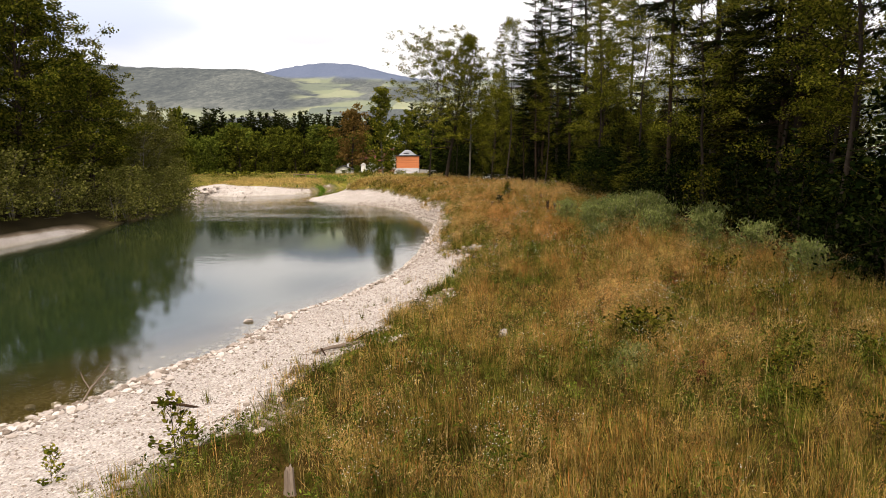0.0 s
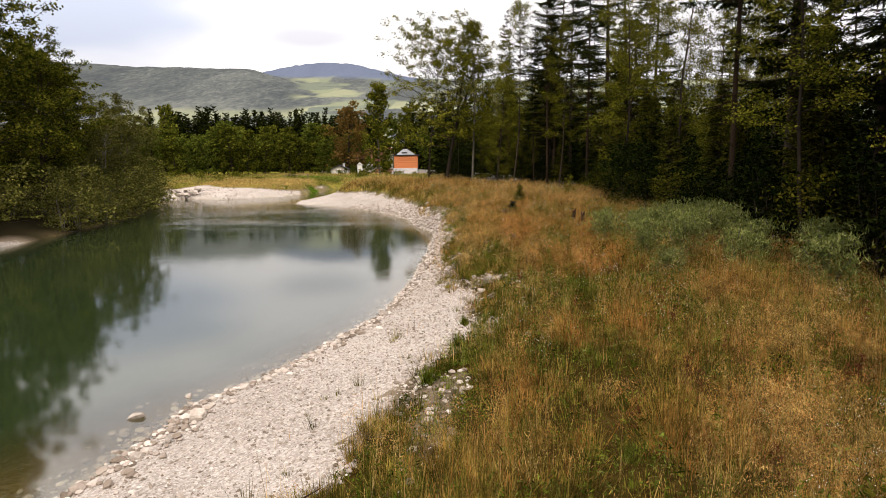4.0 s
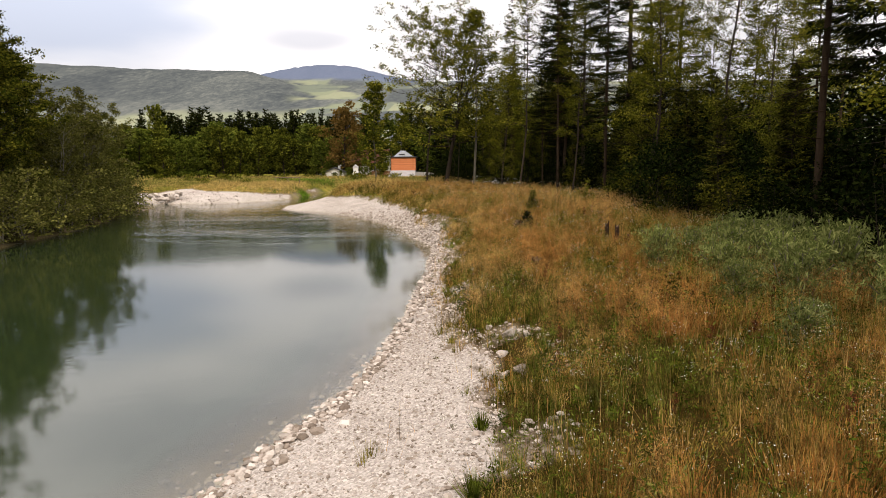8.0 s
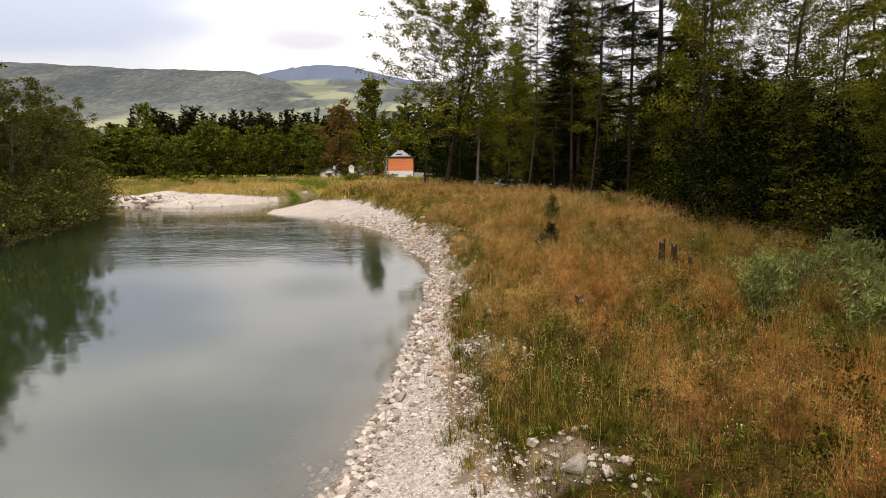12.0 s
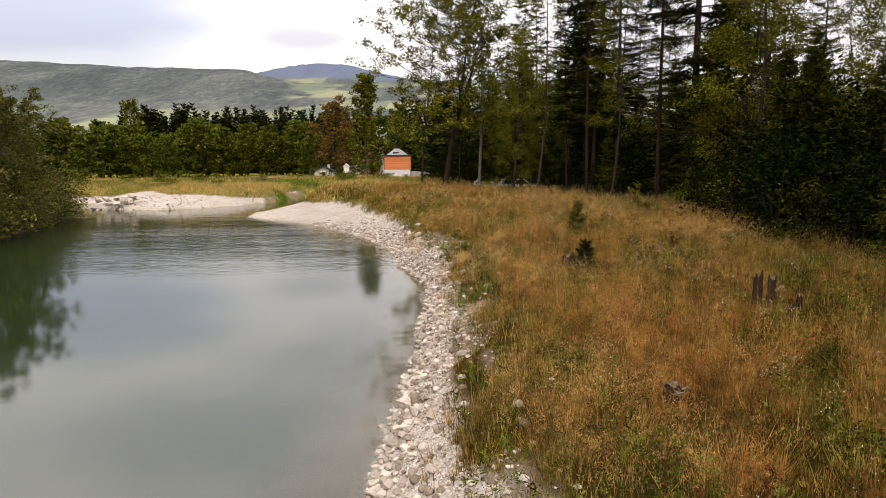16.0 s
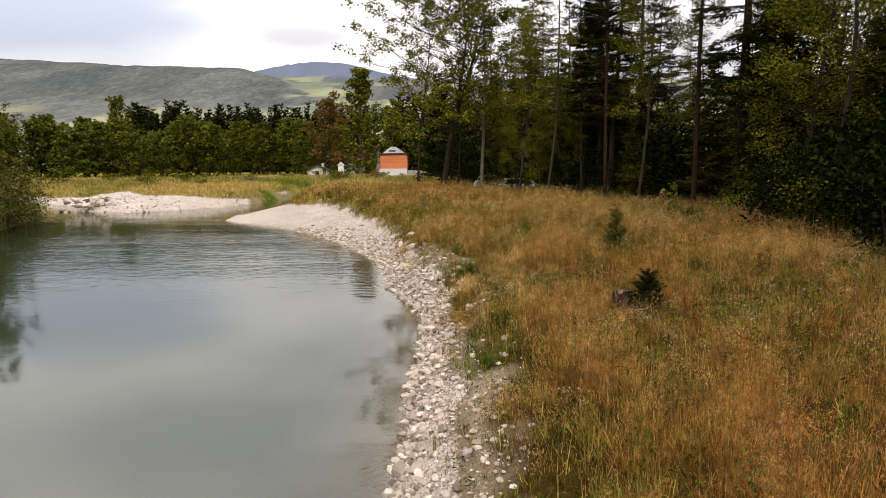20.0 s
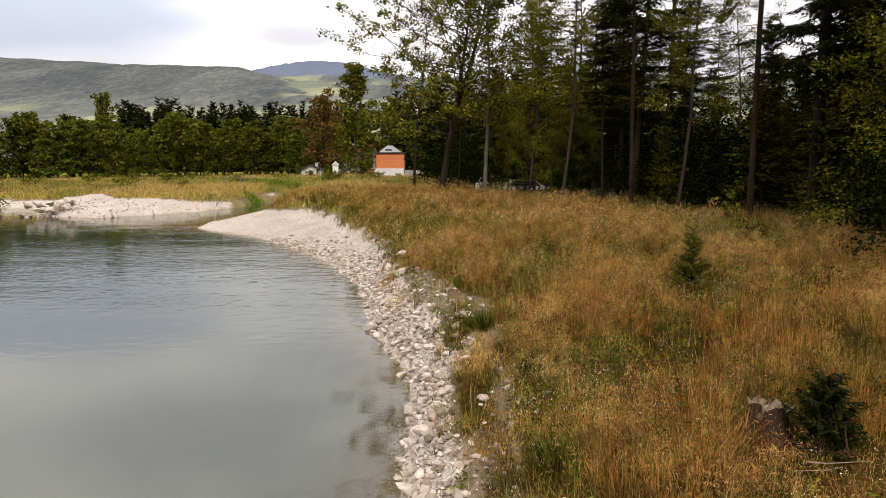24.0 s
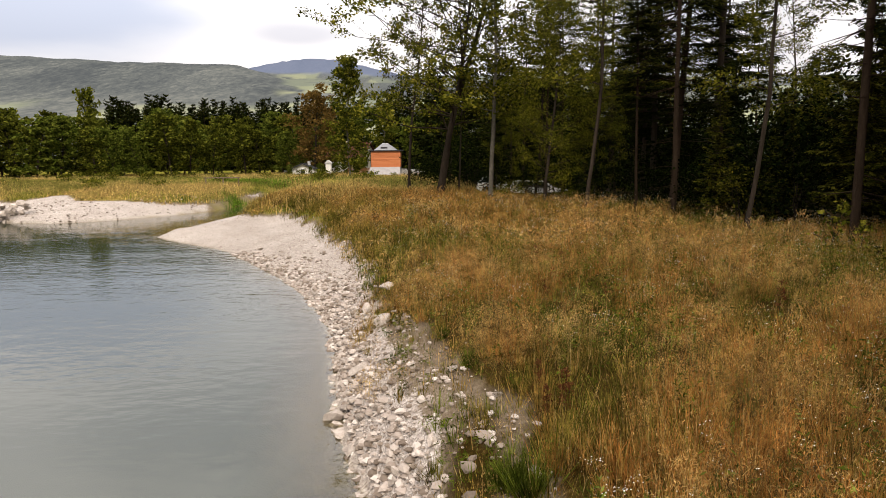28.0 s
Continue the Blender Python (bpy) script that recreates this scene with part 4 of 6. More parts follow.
for y in np.arange(8, 62, 2.3):
    px, py = 9.6 + deep.uniform(-0.5, 1.4) - max(0, y - 57) * 0.5, y + deep.uniform(-0.8, 0.8)
    if 45 < y < 59 and deep.uniform() < 0.7:
        continue
    (under if deep.uniform() < 0.3 else under_shade).plant(px, py, deep.uniform(0, 6.28), deep.uniform(0.45, 0.9))
    under_shade.plant(px + deep.uniform(0.6, 1.4), py - 0.6, deep.uniform(0, 6.28), deep.uniform(0.6, 0.9))
    under_shade.plant(px + deep.uniform(1.6, 4), py + 1.0, deep.uniform(0, 6.28), deep.uniform(0.7, 1.2))
# backing of dark shrubs, added to block light from behind the wood
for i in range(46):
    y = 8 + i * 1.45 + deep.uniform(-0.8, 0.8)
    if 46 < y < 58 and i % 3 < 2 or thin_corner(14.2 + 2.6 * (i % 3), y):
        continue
    under_shade.plant(14.2 + 2.6 * (i % 3) + deep.uniform(-1, 1) - max(0, y - 58) * 0.3, y, deep.uniform(0, 6.28), deep.uniform(0.9, 1.3))
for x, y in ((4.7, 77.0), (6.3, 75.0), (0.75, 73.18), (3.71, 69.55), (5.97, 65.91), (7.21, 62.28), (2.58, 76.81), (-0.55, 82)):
    under_shade.plant(x, y, x, 0.7)

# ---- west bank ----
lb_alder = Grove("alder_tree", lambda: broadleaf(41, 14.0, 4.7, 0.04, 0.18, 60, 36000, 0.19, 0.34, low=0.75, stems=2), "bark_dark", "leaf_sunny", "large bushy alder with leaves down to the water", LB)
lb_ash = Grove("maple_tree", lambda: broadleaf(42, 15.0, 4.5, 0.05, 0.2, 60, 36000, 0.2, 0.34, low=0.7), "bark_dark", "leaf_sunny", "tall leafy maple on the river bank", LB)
lb_willow = Grove("willow_tree", lambda: broadleaf(43, 10.5, 3.7, 0.03, 0.12, 54, 22000, 0.2, 0.3, low=0.85, stems=3, aspect=0.45), "bark_pale", "leaf_willow", "grey-green willow leaning over the water", LB)
lb_shrub = Grove("willow_shrub", lambda: broadleaf(44, 3.0, 2.0, 0.02, 0.04, 24, 2600, 0.16, 0.35, stems=3, low=0.85, lite=True), "bark_pale", "leaf_willow", "low olive-green willow shrub at the water's edge", LB, "shrub")
for x, y, a, s in ((-27.8, 30.8, 0, 0.95), (-27.2, 39.3, 1.4, 1.0), (-27.9, 49, 2.2, 0.78), (-32.9, 35.3, 3, 1.1), (-33.5, 43.3, 4, 1.15), (-27.8, 22.8, 1, 1.05), (-32.9, 53.6, 0.4, 0.75)):
    lb_alder.plant(x, y, a, s)
for x, y, a, s in ((-29.9, 34.8, 0.7, 1.0), (-30.4, 44.7, 2.7, 1.0), (-30.1, 55.3, 5, 0.65), (-35.2, 28.5, 0.3, 1.2), (-35.2, 61.6, 1.3, 0.8)):
    lb_ash.plant(x, y, a, s)
for x, y, a, s in ((-27.6, 58.0, 0.2, 0.8), (-30.2, 64, 1.2, 0.76), (-26.2, 53.0, 2.2, 0.6), (-34.0, 69.3, 3.2, 0.7)):
    lb_willow.plant(x, y, a, s)
for i, y in enumerate(np.arange(30, 73, 2.1)):
    x, a, s = float(np.interp(y, (20, 34, 40, 44, 48.5, 53, 58, 63, 69, 75, 80), (-22.5, -22.1, -22.3, -22.9, -23.5, -24.6, -25.8, -27.3, -29.5, -32, -35))) - (1.9 if y < 41 else 0.1), i * 1.3, 0.6 + 0.14 * (i * 7 % 5)
    lb_shrub.plant(x, y, a, s)

# ---- trees behind the meadow ----
far_a = Grove("far_alder", lambda: broadleaf(61, 11.5, 3.3, 0.12, 0.16, 32, 2600, 0.55, 0.42, low=0.65, lite=True), "bark_dark", "leaf_far", "round green tree at the edge of the far meadow", FR)
far_b = Grove("far_alder", lambda: broadleaf(62, 10.5, 3.4, 0.05, 0.16, 32, 2600, 0.55, 0.42, low=0.75, lite=True), "bark_dark", "leaf_light", "bushy green tree at the edge of the far meadow", FR)
far_c = Grove("far_willow", lambda: broadleaf(63, 9.5, 3.4, 0.06, 0.16, 30, 2600, 0.5, 0.42, low=0.8, lite=True), "bark_dark", "leaf_far", "dull green willow behind the meadow", FR)
far_brown = Grove("copper_tree", lambda: broadleaf(64, 16, 5.0, 0.06, 0.3, 40, 4200, 0.62, 0.75, low=0.8, lite=True), "bark_dark", "leaf_autumn", "large round brownish copper-leaved tree by the houses", FR)
far_spruce = Grove("far_spruce", lambda: conifer(65, 20, 5.0, 0.04, 0.25, 0.75, 4, dead=False, tw_w=0.62, lite=True), "bark_dark", "needle", "dark spruce in the far wood", "spruces of the far wood")
poplar = Grove("birch_tree", lambda: broadleaf(66, 18, 3.2, 0.05, 0.16, 46, 9500, 0.42, 0.5, low=0.8, rise=1.3, lite=True), "bark_pale", "leaf_sunny", "slim upright birch beside the wooden hut", FR)
fr = np.random.default_rng(71)
for x in np.arange(-150, -22, 3.9):
    for row in range(3):
        y = np.interp(x, (-150, -80, -30), (140, 146, 176)) + row * 9 + fr.uniform(-3, 3)
        px = x + fr.uniform(-1.5, 1.5)
        g = (far_a, far_b, far_a, far_b, far_c)[int(fr.integers(0, 5))]
        g.plant(px, y, fr.uniform(0, 6.28), fr.uniform(0.76, 1.14) * (1.0 if row == 0 else 1.12))
for x in np.arange(-106, -24, 2.2):
    for row in range(3):
        far_spruce.plant(x + fr.uniform(-1.2, 1.2), 240 + row * 9 + fr.uniform(-4, 4) + (x + 60) * 0.2, fr.uniform(0, 6.28), (1.05, 1.05, fr.uniform(0.98, 1.22)))
far_brown.plant(-23.5, 163, 0.5, 1.0)
far_a.plant(-69, 162, 0.9, (0.75, 0.75, 1.5), "tall dark tree standing above the far row")
poplar.plant(-12.6, 134, 0.2, 1.0)
poplar.plant(-9.5, 166, 1.2, 0.9)
for x, y, s in ((-4, 172, 0.9), (1, 168, 0.8), (6, 160, 0.85), (11, 150, 0.8), (16, 142, 0.85), (-8, 182, 1.0), (3, 184, 1.0), (22, 150, 0.9), (12, 120, 0.75), (18, 112, 0.8), (24, 124, 0.8), (8, 106, 0.7)):
    far_spruce.plant(x, y, x, s)
for x, y, s in ((-21, 167, 0.6), (-17.5, 164, 0.42), (-14.4, 166, 0.5), (-28, 163, 0.7), (-31, 166, 0.8), (-26, 170, 0.9), (-1.2, 160, 0.5), (1.5, 156, 0.6), (-3, 158, 1.0), (9, 96, 0.9), (14, 101, 1.0), (20, 95, 1.0), (3.5, 112, 0.8), (-14, 190, 1.4), (7, 130, 1.0)):
    far_b.plant(x, y, y, s)

# dark wood behind the hut and beyond the east wood
for i in range(22):
    far_spruce.plant(1.0 + (i % 11) * 2.9 + fr.uniform(-0.8, 0.8), 92 + (i // 11) * 9 + (i % 11) * 0.5 + fr.uniform(-2, 2), i * 1.1, fr.uniform(0.5, 0.68))
for i in range(12):
    far_spruce.plant(-8 + (i % 6) * 2.6 + fr.uniform(-0.6, 0.6), 170 + (i // 6) * 8 + fr.uniform(-2, 2), i * 0.7, fr.uniform(0.75, 0.95))
for i in range(9):
    under_shade.plant(1.5 + i * 2.4 + fr.uniform(-0.6, 0.6), 84 + fr.uniform(-2, 2), i * 1.7, fr.uniform(0.9, 1.3))

for x, y, s in ((-27.0, 155, 0.2), (-23.0, 154.5, 0.16), (-21.3, 155, 0.22), (-17.8, 156, 0.22), (-16.2, 158, 0.3), (-14.5, 158, 0.26), (-12.8, 157, 0.24), (-25.4, 160, 0.4)):
    far_b.plant(x, y, x, s, "low dark hedge shrub in front of the houses")

for x, y in ((11.8, 20.5), (13.2, 24.5), (12.4, 28.0), (11.2, 47.8)):
    spruce_tall.plant(x, y, x * 3, 1.0)
for x, y in ((11.4, 84.0), (12.6, 85.0), (13.8, 86.0), (15.2, 87.5)):
    under_shade.plant(x, y, x * 5, 0.75)
# large dark shrubs added behind the first rows to shut out light
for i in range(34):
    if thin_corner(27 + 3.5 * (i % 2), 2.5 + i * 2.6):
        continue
    under_shade.plant(27 + 3.5 * (i % 2) + deep.uniform(-1, 1), 2 + i * 2.6, deep.uniform(0, 6.28), (2.1, 2.1, deep.uniform(1.9, 2.6)))
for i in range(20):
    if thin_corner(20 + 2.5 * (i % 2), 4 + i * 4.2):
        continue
    under_shade.plant(20 + 2.5 * (i % 2) + deep.uniform(-1, 1) - max(0, i * 4.2 - 58) * 0.25, 4 + i * 4.2, deep.uniform(0, 6.28), (1.4, 1.4, deep.uniform(1.2, 1.6)))

# ---- the hut and the houses ----
HUT = "buildings beyond the meadow"
hz = 2.42
hut = thing("wooden_hut", (-8.2, 156, hz), "small orange larch-boarded hut with a dark flat roof edge", "hut", HUT, scale=(1.17, 1.0, 1.0))
for i in range(12):
    part("board", box(0, -2.5, 0.55 + i * 0.245, 4.9, 0.06, 0.235, 0.012), M["boards"], hut)
part("wall", box(0, 0, 1.95, 4.84, 4.9, 3.0, 0.03), M["boards"], hut)
part("roof_edge", box(0, 0, 3.5, 5.5, 5.7, 0.22, 0.03), M["roof_dark"], hut, "black flat roof edge")
bm = bmesh.new()
bot = [bm.verts.new(v) for v in ((-2.0, -2.1, 3.6), (1.9, -2.1, 3.6), (1.9, 2.1, 3.6), (-2.0, 2.1, 3.6))]
top = [bm.verts.new(v) for v in ((-0.7, -0.4, 4.9), (0.35, -0.4, 4.9), (0.35, 0.5, 4.9), (-0.7, 0.5, 4.9))]
bm.faces.new(top)
for i in range(4):
    bm.faces.new((bot[i], bot[(i + 1) % 4], top[(i + 1) % 4], top[i]))
bmesh.ops.recalc_face_normals(bm, faces=bm.faces[:])
part("roof_hood", bm, M["roof_grey"], hut, "grey sheet metal hood on the roof")
part("vent", box(-0.3, -1.45, 4.05, 1.1, 0.5, 0.42, 0.03), M["roof_dark"], hut, "dark louvre in the hood")
part("flashing", box(-0.17, -0.42, 4.92, 1.1, 0.08, 0.05, 0.01), M["paint_white"], hut, "white metal flashing")
part("corner_post", box(2.47, -2.48, 1.95, 0.12, 0.16, 3.0, 0.01), M["bark_red"], hut)
part("corner_post", box(-2.47, -2.48, 1.95, 0.12, 0.16, 3.0, 0.01), M["bark_red"], hut)
part("window", box(2.435, -0.6, 2.3, 0.03, 0.9, 0.8, 0.005), M["glass_dark"], hut, "dark side window")
plinth = thing("stone_plinth", (-8.2, 156, hz - 0.25), "sloping pale stone plinth in front of the hut", "plinth", HUT)
bm = bmesh.new()
ring = [bm.verts.new(v) for v in ((-3.4, -6.5, -0.9), (2.9, -6.5, -0.9), (2.9, 3, -0.9), (-2.9, 3, -0.9), (-2.9, -2.9, 0.68), (2.7, -2.9, 0.68), (2.7, 2.8, 0.68), (-2.7, 2.8, 0.68))]
for f in ((0, 3, 2, 1), (4, 5, 6, 7), (0, 1, 5, 4), (1, 2, 6, 5), (2, 3, 7, 6), (3, 0, 4, 7)):
    bm.faces.new([ring[q] for q in f])
bmesh.ops.recalc_face_normals(bm, faces=bm.faces[:])
part("slope", bm, M["concrete"], plinth)
part("step", prism([(2.94, -0.9), (8.4, -0.9), (7.6, 0.0), (2.92, 0.3)], 4.5), M["concrete"], plinth)


def house(name, x, y, w, d, h, roof_h, wall_mat, roof_mat, label, turn=0.0, windows=2):
    ob = thing(name, (x, y, stand(x, y) - 0.1), label, "house", HUT, turn=turn)
    bm = prism([(-w / 2, 0), (w / 2, 0), (w / 2, h), (0, h + roof_h), (-w / 2, h)], d)
    part("wall", bm, M[wall_mat], ob)
    for s in (-1, 1):
        rise_ = math.atan2(roof_h, w / 2)
        bm = box(0, 0, 0, math.hypot(w / 2, roof_h) + 0.5, d + 0.9, 0.18, 0.02)
        bmesh.ops.transform(bm, verts=bm.verts[:], matrix=Matrix.Translation((s * (w / 4 + 0.08), 0, h + roof_h / 2 + 0.08)) @ Matrix.Rotation(s * rise_, 4, "Y"))
        part("roof", bm, M[roof_mat], ob)
    for i in range(windows):
        wx = (i - (windows - 1) / 2) * w / (windows + 0.6)
        win = part("window", box(wx, -d / 2 - 0.02, h * 0.55, 0.95, 0.06, 1.15, 0.01), M["paint_white"], ob)
        part("pane", box(wx, -d / 2 - 0.055, h * 0.55, 0.78, 0.03, 0.98, 0.005), M["glass_dark"], win)
    part("chimney", box(w * 0.2, d * 0.2, h + roof_h, 0.5, 0.5, 1.2, 0.02), M["plaster"], ob)
    return ob


house("farm_house", -18.5, 184, 7.5, 9.5, 3.6, 3.4, "plaster", "roof_red", "white house with a steep red tiled roof", 1.2)
house("garden_shed", -24.8, 158.5, 4.2, 3.2, 1.2, 0.9, "plaster", "roof_dark", "small white shed with a dark roof", 0.0, 1)
house("grey_house", -31.5, 190, 8.0, 7.0, 3.2, 2.2, "plaster", "roof_grey", "pale house behind the hedge", 1.4)
house("low_house", -1.5, 182, 6.0, 5.5, 2.2, 1.6, "concrete", "roof_grey", "low house with a grey roof behind the hut", 1.45)
shelter = thing("garden_pillar", (-19.7, 157, stand(-19.7, 157)), "white plastered garden pillar with a small cap", "pillar", HUT)
part("shaft", box(0, 0, 1.1, 1.1, 1.1, 2.2, 0.05), M["plaster"], shelter)
part("cap", prism([(-0.75, 2.2), (0.75, 2.2), (0, 2.9)], 1.5), M["plaster"], shelter)
gate_post = thing("gate_post", (-14.4, 152, stand(-14.4, 152)), "weathered wooden gate post by the fence", "post")
part("post", box(0, 0, 0.9, 0.4, 0.36, 1.8, 0.05), M["deadwood"], gate_post)


def car(x, y, turn, label):
    ob = thing("parked_car", (x, y, stand(x, y)), label, "car", "cars behind the wood", turn=turn)
    part("body", prism([(-2.1, 0.3), (2.05, 0.3), (2.15, 0.55), (2.05, 0.82), (1.1, 0.95), (-2.05, 0.98), (-2.15, 0.6)], 1.74), M["paint_white"], ob)
    part("cabin", prism([(-2.0, 0.975), (1.1, 0.945), (0.45, 1.44), (-1.55, 1.48)], 1.56), M["paint_white"], ob)
    for sy in (-0.79, 0.79):
        for outline in ([(-1.75, 1.02), (-0.55, 1.01), (-0.55, 1.4), (-1.5, 1.4)], [(-0.45, 1.01), (0.8, 0.99), (0.36, 1.38), (-0.45, 1.4)]):
            bm = prism(outline, 0.03)
            bmesh.ops.translate(bm, verts=bm.verts[:], vec=(0, sy, 0))
            part("side_window", bm, M["glass_dark"], ob)
    for sy in (-0.6, 0.6):
        part("headlight", box(2.1, sy, 0.7, 0.08, 0.34, 0.14, 0.02), M["paint_white"], ob)
    for wx in (-1.35, 1.3):
        for sy in (-0.82, 0.82):
            wheel = bmesh.new()
            bmesh.ops.create_cone(wheel, cap_ends=True, segments=18, radius1=0.32, radius2=0.32, depth=0.2, matrix=Matrix.Translation((wx, sy, 0.32)) @ Matrix.Rotation(math.pi / 2, 4, "X"))
            tyre = part("wheel", wheel, M["rubber"], ob)
            rim = bmesh.new()
            bmesh.ops.create_cone(rim, cap_ends=True, segments=14, radius1=0.2, radius2=0.2, depth=0.22, matrix=Matrix.Translation((wx, sy, 0.32)) @ Matrix.Rotation(math.pi / 2, 4, "X"))
            part("rim", rim, M["roof_grey"], tyre)
    return ob


car(8.0, 80.5, 0.08, "white car parked behind the trees")
car(6.2, 87.5, -0.1, "white car half hidden by the trees")

# low timber barrier out in the meadow
M["fence_wood"] = surface("fence_wood", [(0.3, (0.06, 0.03, 0.014)), (0.5, (0.12, 0.06, 0.028)), (0.7, (0.2, 0.11, 0.055))], 4, 24, 0.85, 0.4, 0.01, (0.2, 1, 1))
rail = thing("timber_barrier", (-22.9, 103.6, stand(-22.9, 103.6)), "weathered low timber barrier in the meadow", "barrier")
part("rail", box(0, 0, 0.85, 4.0, 0.08, 0.11, 0.02), M["deadwood"], rail)
for px in (-1.8, 0.1, 1.8):
    part("post", box(px, 0.1, 0.42, 0.1, 0.1, 0.96, 0.02), M["deadwood"], rail)

fence = thing("board_fence", (-13.2, 154.5, stand(-13.2, 154.5)), "low brown wooden board fence beside the hut", "fence")
for i in range(4):
    part("post", box(-2.4 + i * 1.6, 0.08, 0.65, 0.12, 0.12, 1.5, 0.01), M["bark_red"], fence)
for i in range(5):
    part("board", box(0, 0, 0.25 + i * 0.25, 5.0, 0.05, 0.2, 0.01), M["fence_wood"], fence)
# ---- stones ----
def boulder_mesh(name, seed, flat=0.65, subdiv=2):
    r = np.random.default_rng(seed)
    bm = bmesh.new()
    bmesh.ops.create_icosphere(bm, subdivisions=subdiv, radius=0.5)
    off = Vector(r.uniform(-50, 50, 3))
    sx, sy = r.uniform(0.8, 1.2), r.uniform(0.7, 1.0)
    planes = [(Vector(r.normal(0, 1, 3)).normalized(), r.uniform(0.14, 0.3)) for _ in range(10)]
    for v in bm.verts:
        for nrm, dist in planes:
            over = v.co.dot(nrm) - dist
            if over > 0:
                v.co -= nrm * over * 0.95
        v.co += v.normal * noise.noise(v.co * 5.0 + off) * 0.05
        v.co.x, v.co.y, v.co.z = v.co.x * sx, v.co.y * sy, v.co.z * flat
    m = bpy.data.meshes.new(name)
    bm.to_mesh(m)
    bm.free()
    for p in m.polygons:
        p.use_smooth = subdiv > 2
    m.materials.append(M["stone"])
    return m


BOULDERS = [boulder_mesh("boulder", 80 + i, 0.5 + 0.07 * (i % 4), 2) for i in range(8)]
STONES = [boulder_mesh("stone", 100 + i, 0.45 + 0.06 * (i % 4), 1) for i in range(8)]


def boulder(x, y, size, i, label, lift=0.12):
    ob = new("boulder", BOULDERS[i % 8])
    z = max(stand(x, y), -0.06)
    ob.matrix_basis = Matrix.LocRotScale((x, y, z + size * lift), Euler((0.1 * (i % 3), 0.08 * (i % 5), i * 1.7)), (size, size, size))
    return tagged(ob, label, "boulder", "boulders on the bank")


rs0 = np.random.default_rng(90)
k = 0
for x, y, s in ((0.69, 20.3, 0.42), (1.12, 20.05, 0.5), (0.85, 20.1, 0.3), (0.5, 20.76, 0.35), (0.9, 21.0, 0.4), (1.65, 20.66, 0.28), (1.15, 21.69, 0.45), (0.8, 22.42, 0.3), (1.4, 21.49, 0.25)):
    boulder(x, y, s, k, "pale angular boulder half sunk in the grass edge")
    k += 1
for x, y, s in ((-1.2, 45.26, 0.55), (-1, 46.71, 0.6), (-1.55, 44.43, 0.6), (-1.35, 43.8, 0.5), (-1.1, 43.18, 0.45), (-1.35, 48.06, 0.5), (-0.8, 44.63, 0.35), (-0.65, 29.79, 0.5), (-0.6, 31.04, 0.4), (-0.55, 32.39, 0.45), (-0.5, 34.88, 0.5), (-0.35, 36.64, 0.4), (-0.95, 48.99, 0.5), (-0.45, 39.44, 0.4), (-0.7, 41.1, 0.45)):
    boulder(x, y, s, k, "pale boulder at the water's edge")
    k += 1
for x, y, s in ((-5.04, 15.36, 0.36), (-6.2, 11, 0.3), (-3.85, 14.95, 0.42), (-4.51, 16.19, 0.3), (-2.25, 19.31, 0.3), (-1.5, 21.18, 0.3), (-4.83, 12.46, 0.28), (-3.95, 14.12, 0.3)):
    boulder(x, y, s, k, "wet river boulder lying in the shallows")
    k += 1
for i in range(14):
    y = 25.5 + i * 1.75 + rs0.uniform(-0.4, 0.4)
    x = float(np.interp(y, [p[1] for p in EAST_SHORE], [p[0] for p in EAST_SHORE])) + rs0.uniform(-0.1, 0.45)
    boulder(x, y, rs0.uniform(0.24, 0.48), k, "pale angular boulder bedded in the stony bank", 0.1)
    k += 1
for x, y, s in ((0.19, 31.35, 0.3), (0.91, 31.45, 0.22), (0.25, 30.31, 0.25), (1.0, 35.6, 0.34), (0.8, 36.4, 0.24), (0.6, 36.0, 0.18), (1.2, 35.9, 0.16), (1.29, 36.98, 0.16), (1.5, 36.4, 0.14), (0.75, 38.7, 0.2), (0.7, 40.4, 0.18), (0.15, 38.2, 0.35), (1.05, 10.54, 0.34), (-0.1, 10.9, 0.26), (0.5, 9.65, 0.2), (0.3, 43.18, 0.24), (0, 41.73, 0.28), (0.75, 42.14, 0.22)):
    boulder(x, y, s, k, "whitish boulder lying among tufts of grass")
    k += 1
for i in range(26):
    x, y = -29.0 - 3.4 * deep.uniform(), 78.6 + 1.5 * deep.uniform()
    boulder(x, y, deep.uniform(0.7, 1.35), k, "grey boulder in a heap on the gravel bar", 0.12 + 0.3 * (i % 3))
    k += 1

# pebbles of the beach: the larger ones singly, the rest as one scatter
bank = tagged(new("gravel_bank"), "pale gravel beach along the river", "gravel bank", kind="structure")
rs = np.random.default_rng(91)
n_try = 3600
sy = rs.uniform(7.5, 62, n_try)
sd = np.abs(rs.normal(0, 0.45, n_try)) * np.interp(sy, (10, 16, 20, 27, 46, 56), (0.9, 0.6, 0.55, 0.6, 0.66, 1)) - 0.16
sx = np.interp(sy, [p[1] for p in EAST_SHORE], [p[0] for p in EAST_SHORE]) + sd * np.interp(sy, (8, 20, 24), (1.4, 1.5, 1.0))
sz = land(sx, sy)
size = (0.10 + 0.17 * rs.uniform(0, 1, n_try) ** 2.2) * np.interp(sy, (8, 20, 27), (0.9, 0.95, 1.0))
order = np.argsort(-size * (1 + 0.5 * (np.abs(sd) < 0.25)))[:300]          # the largest lie along the water
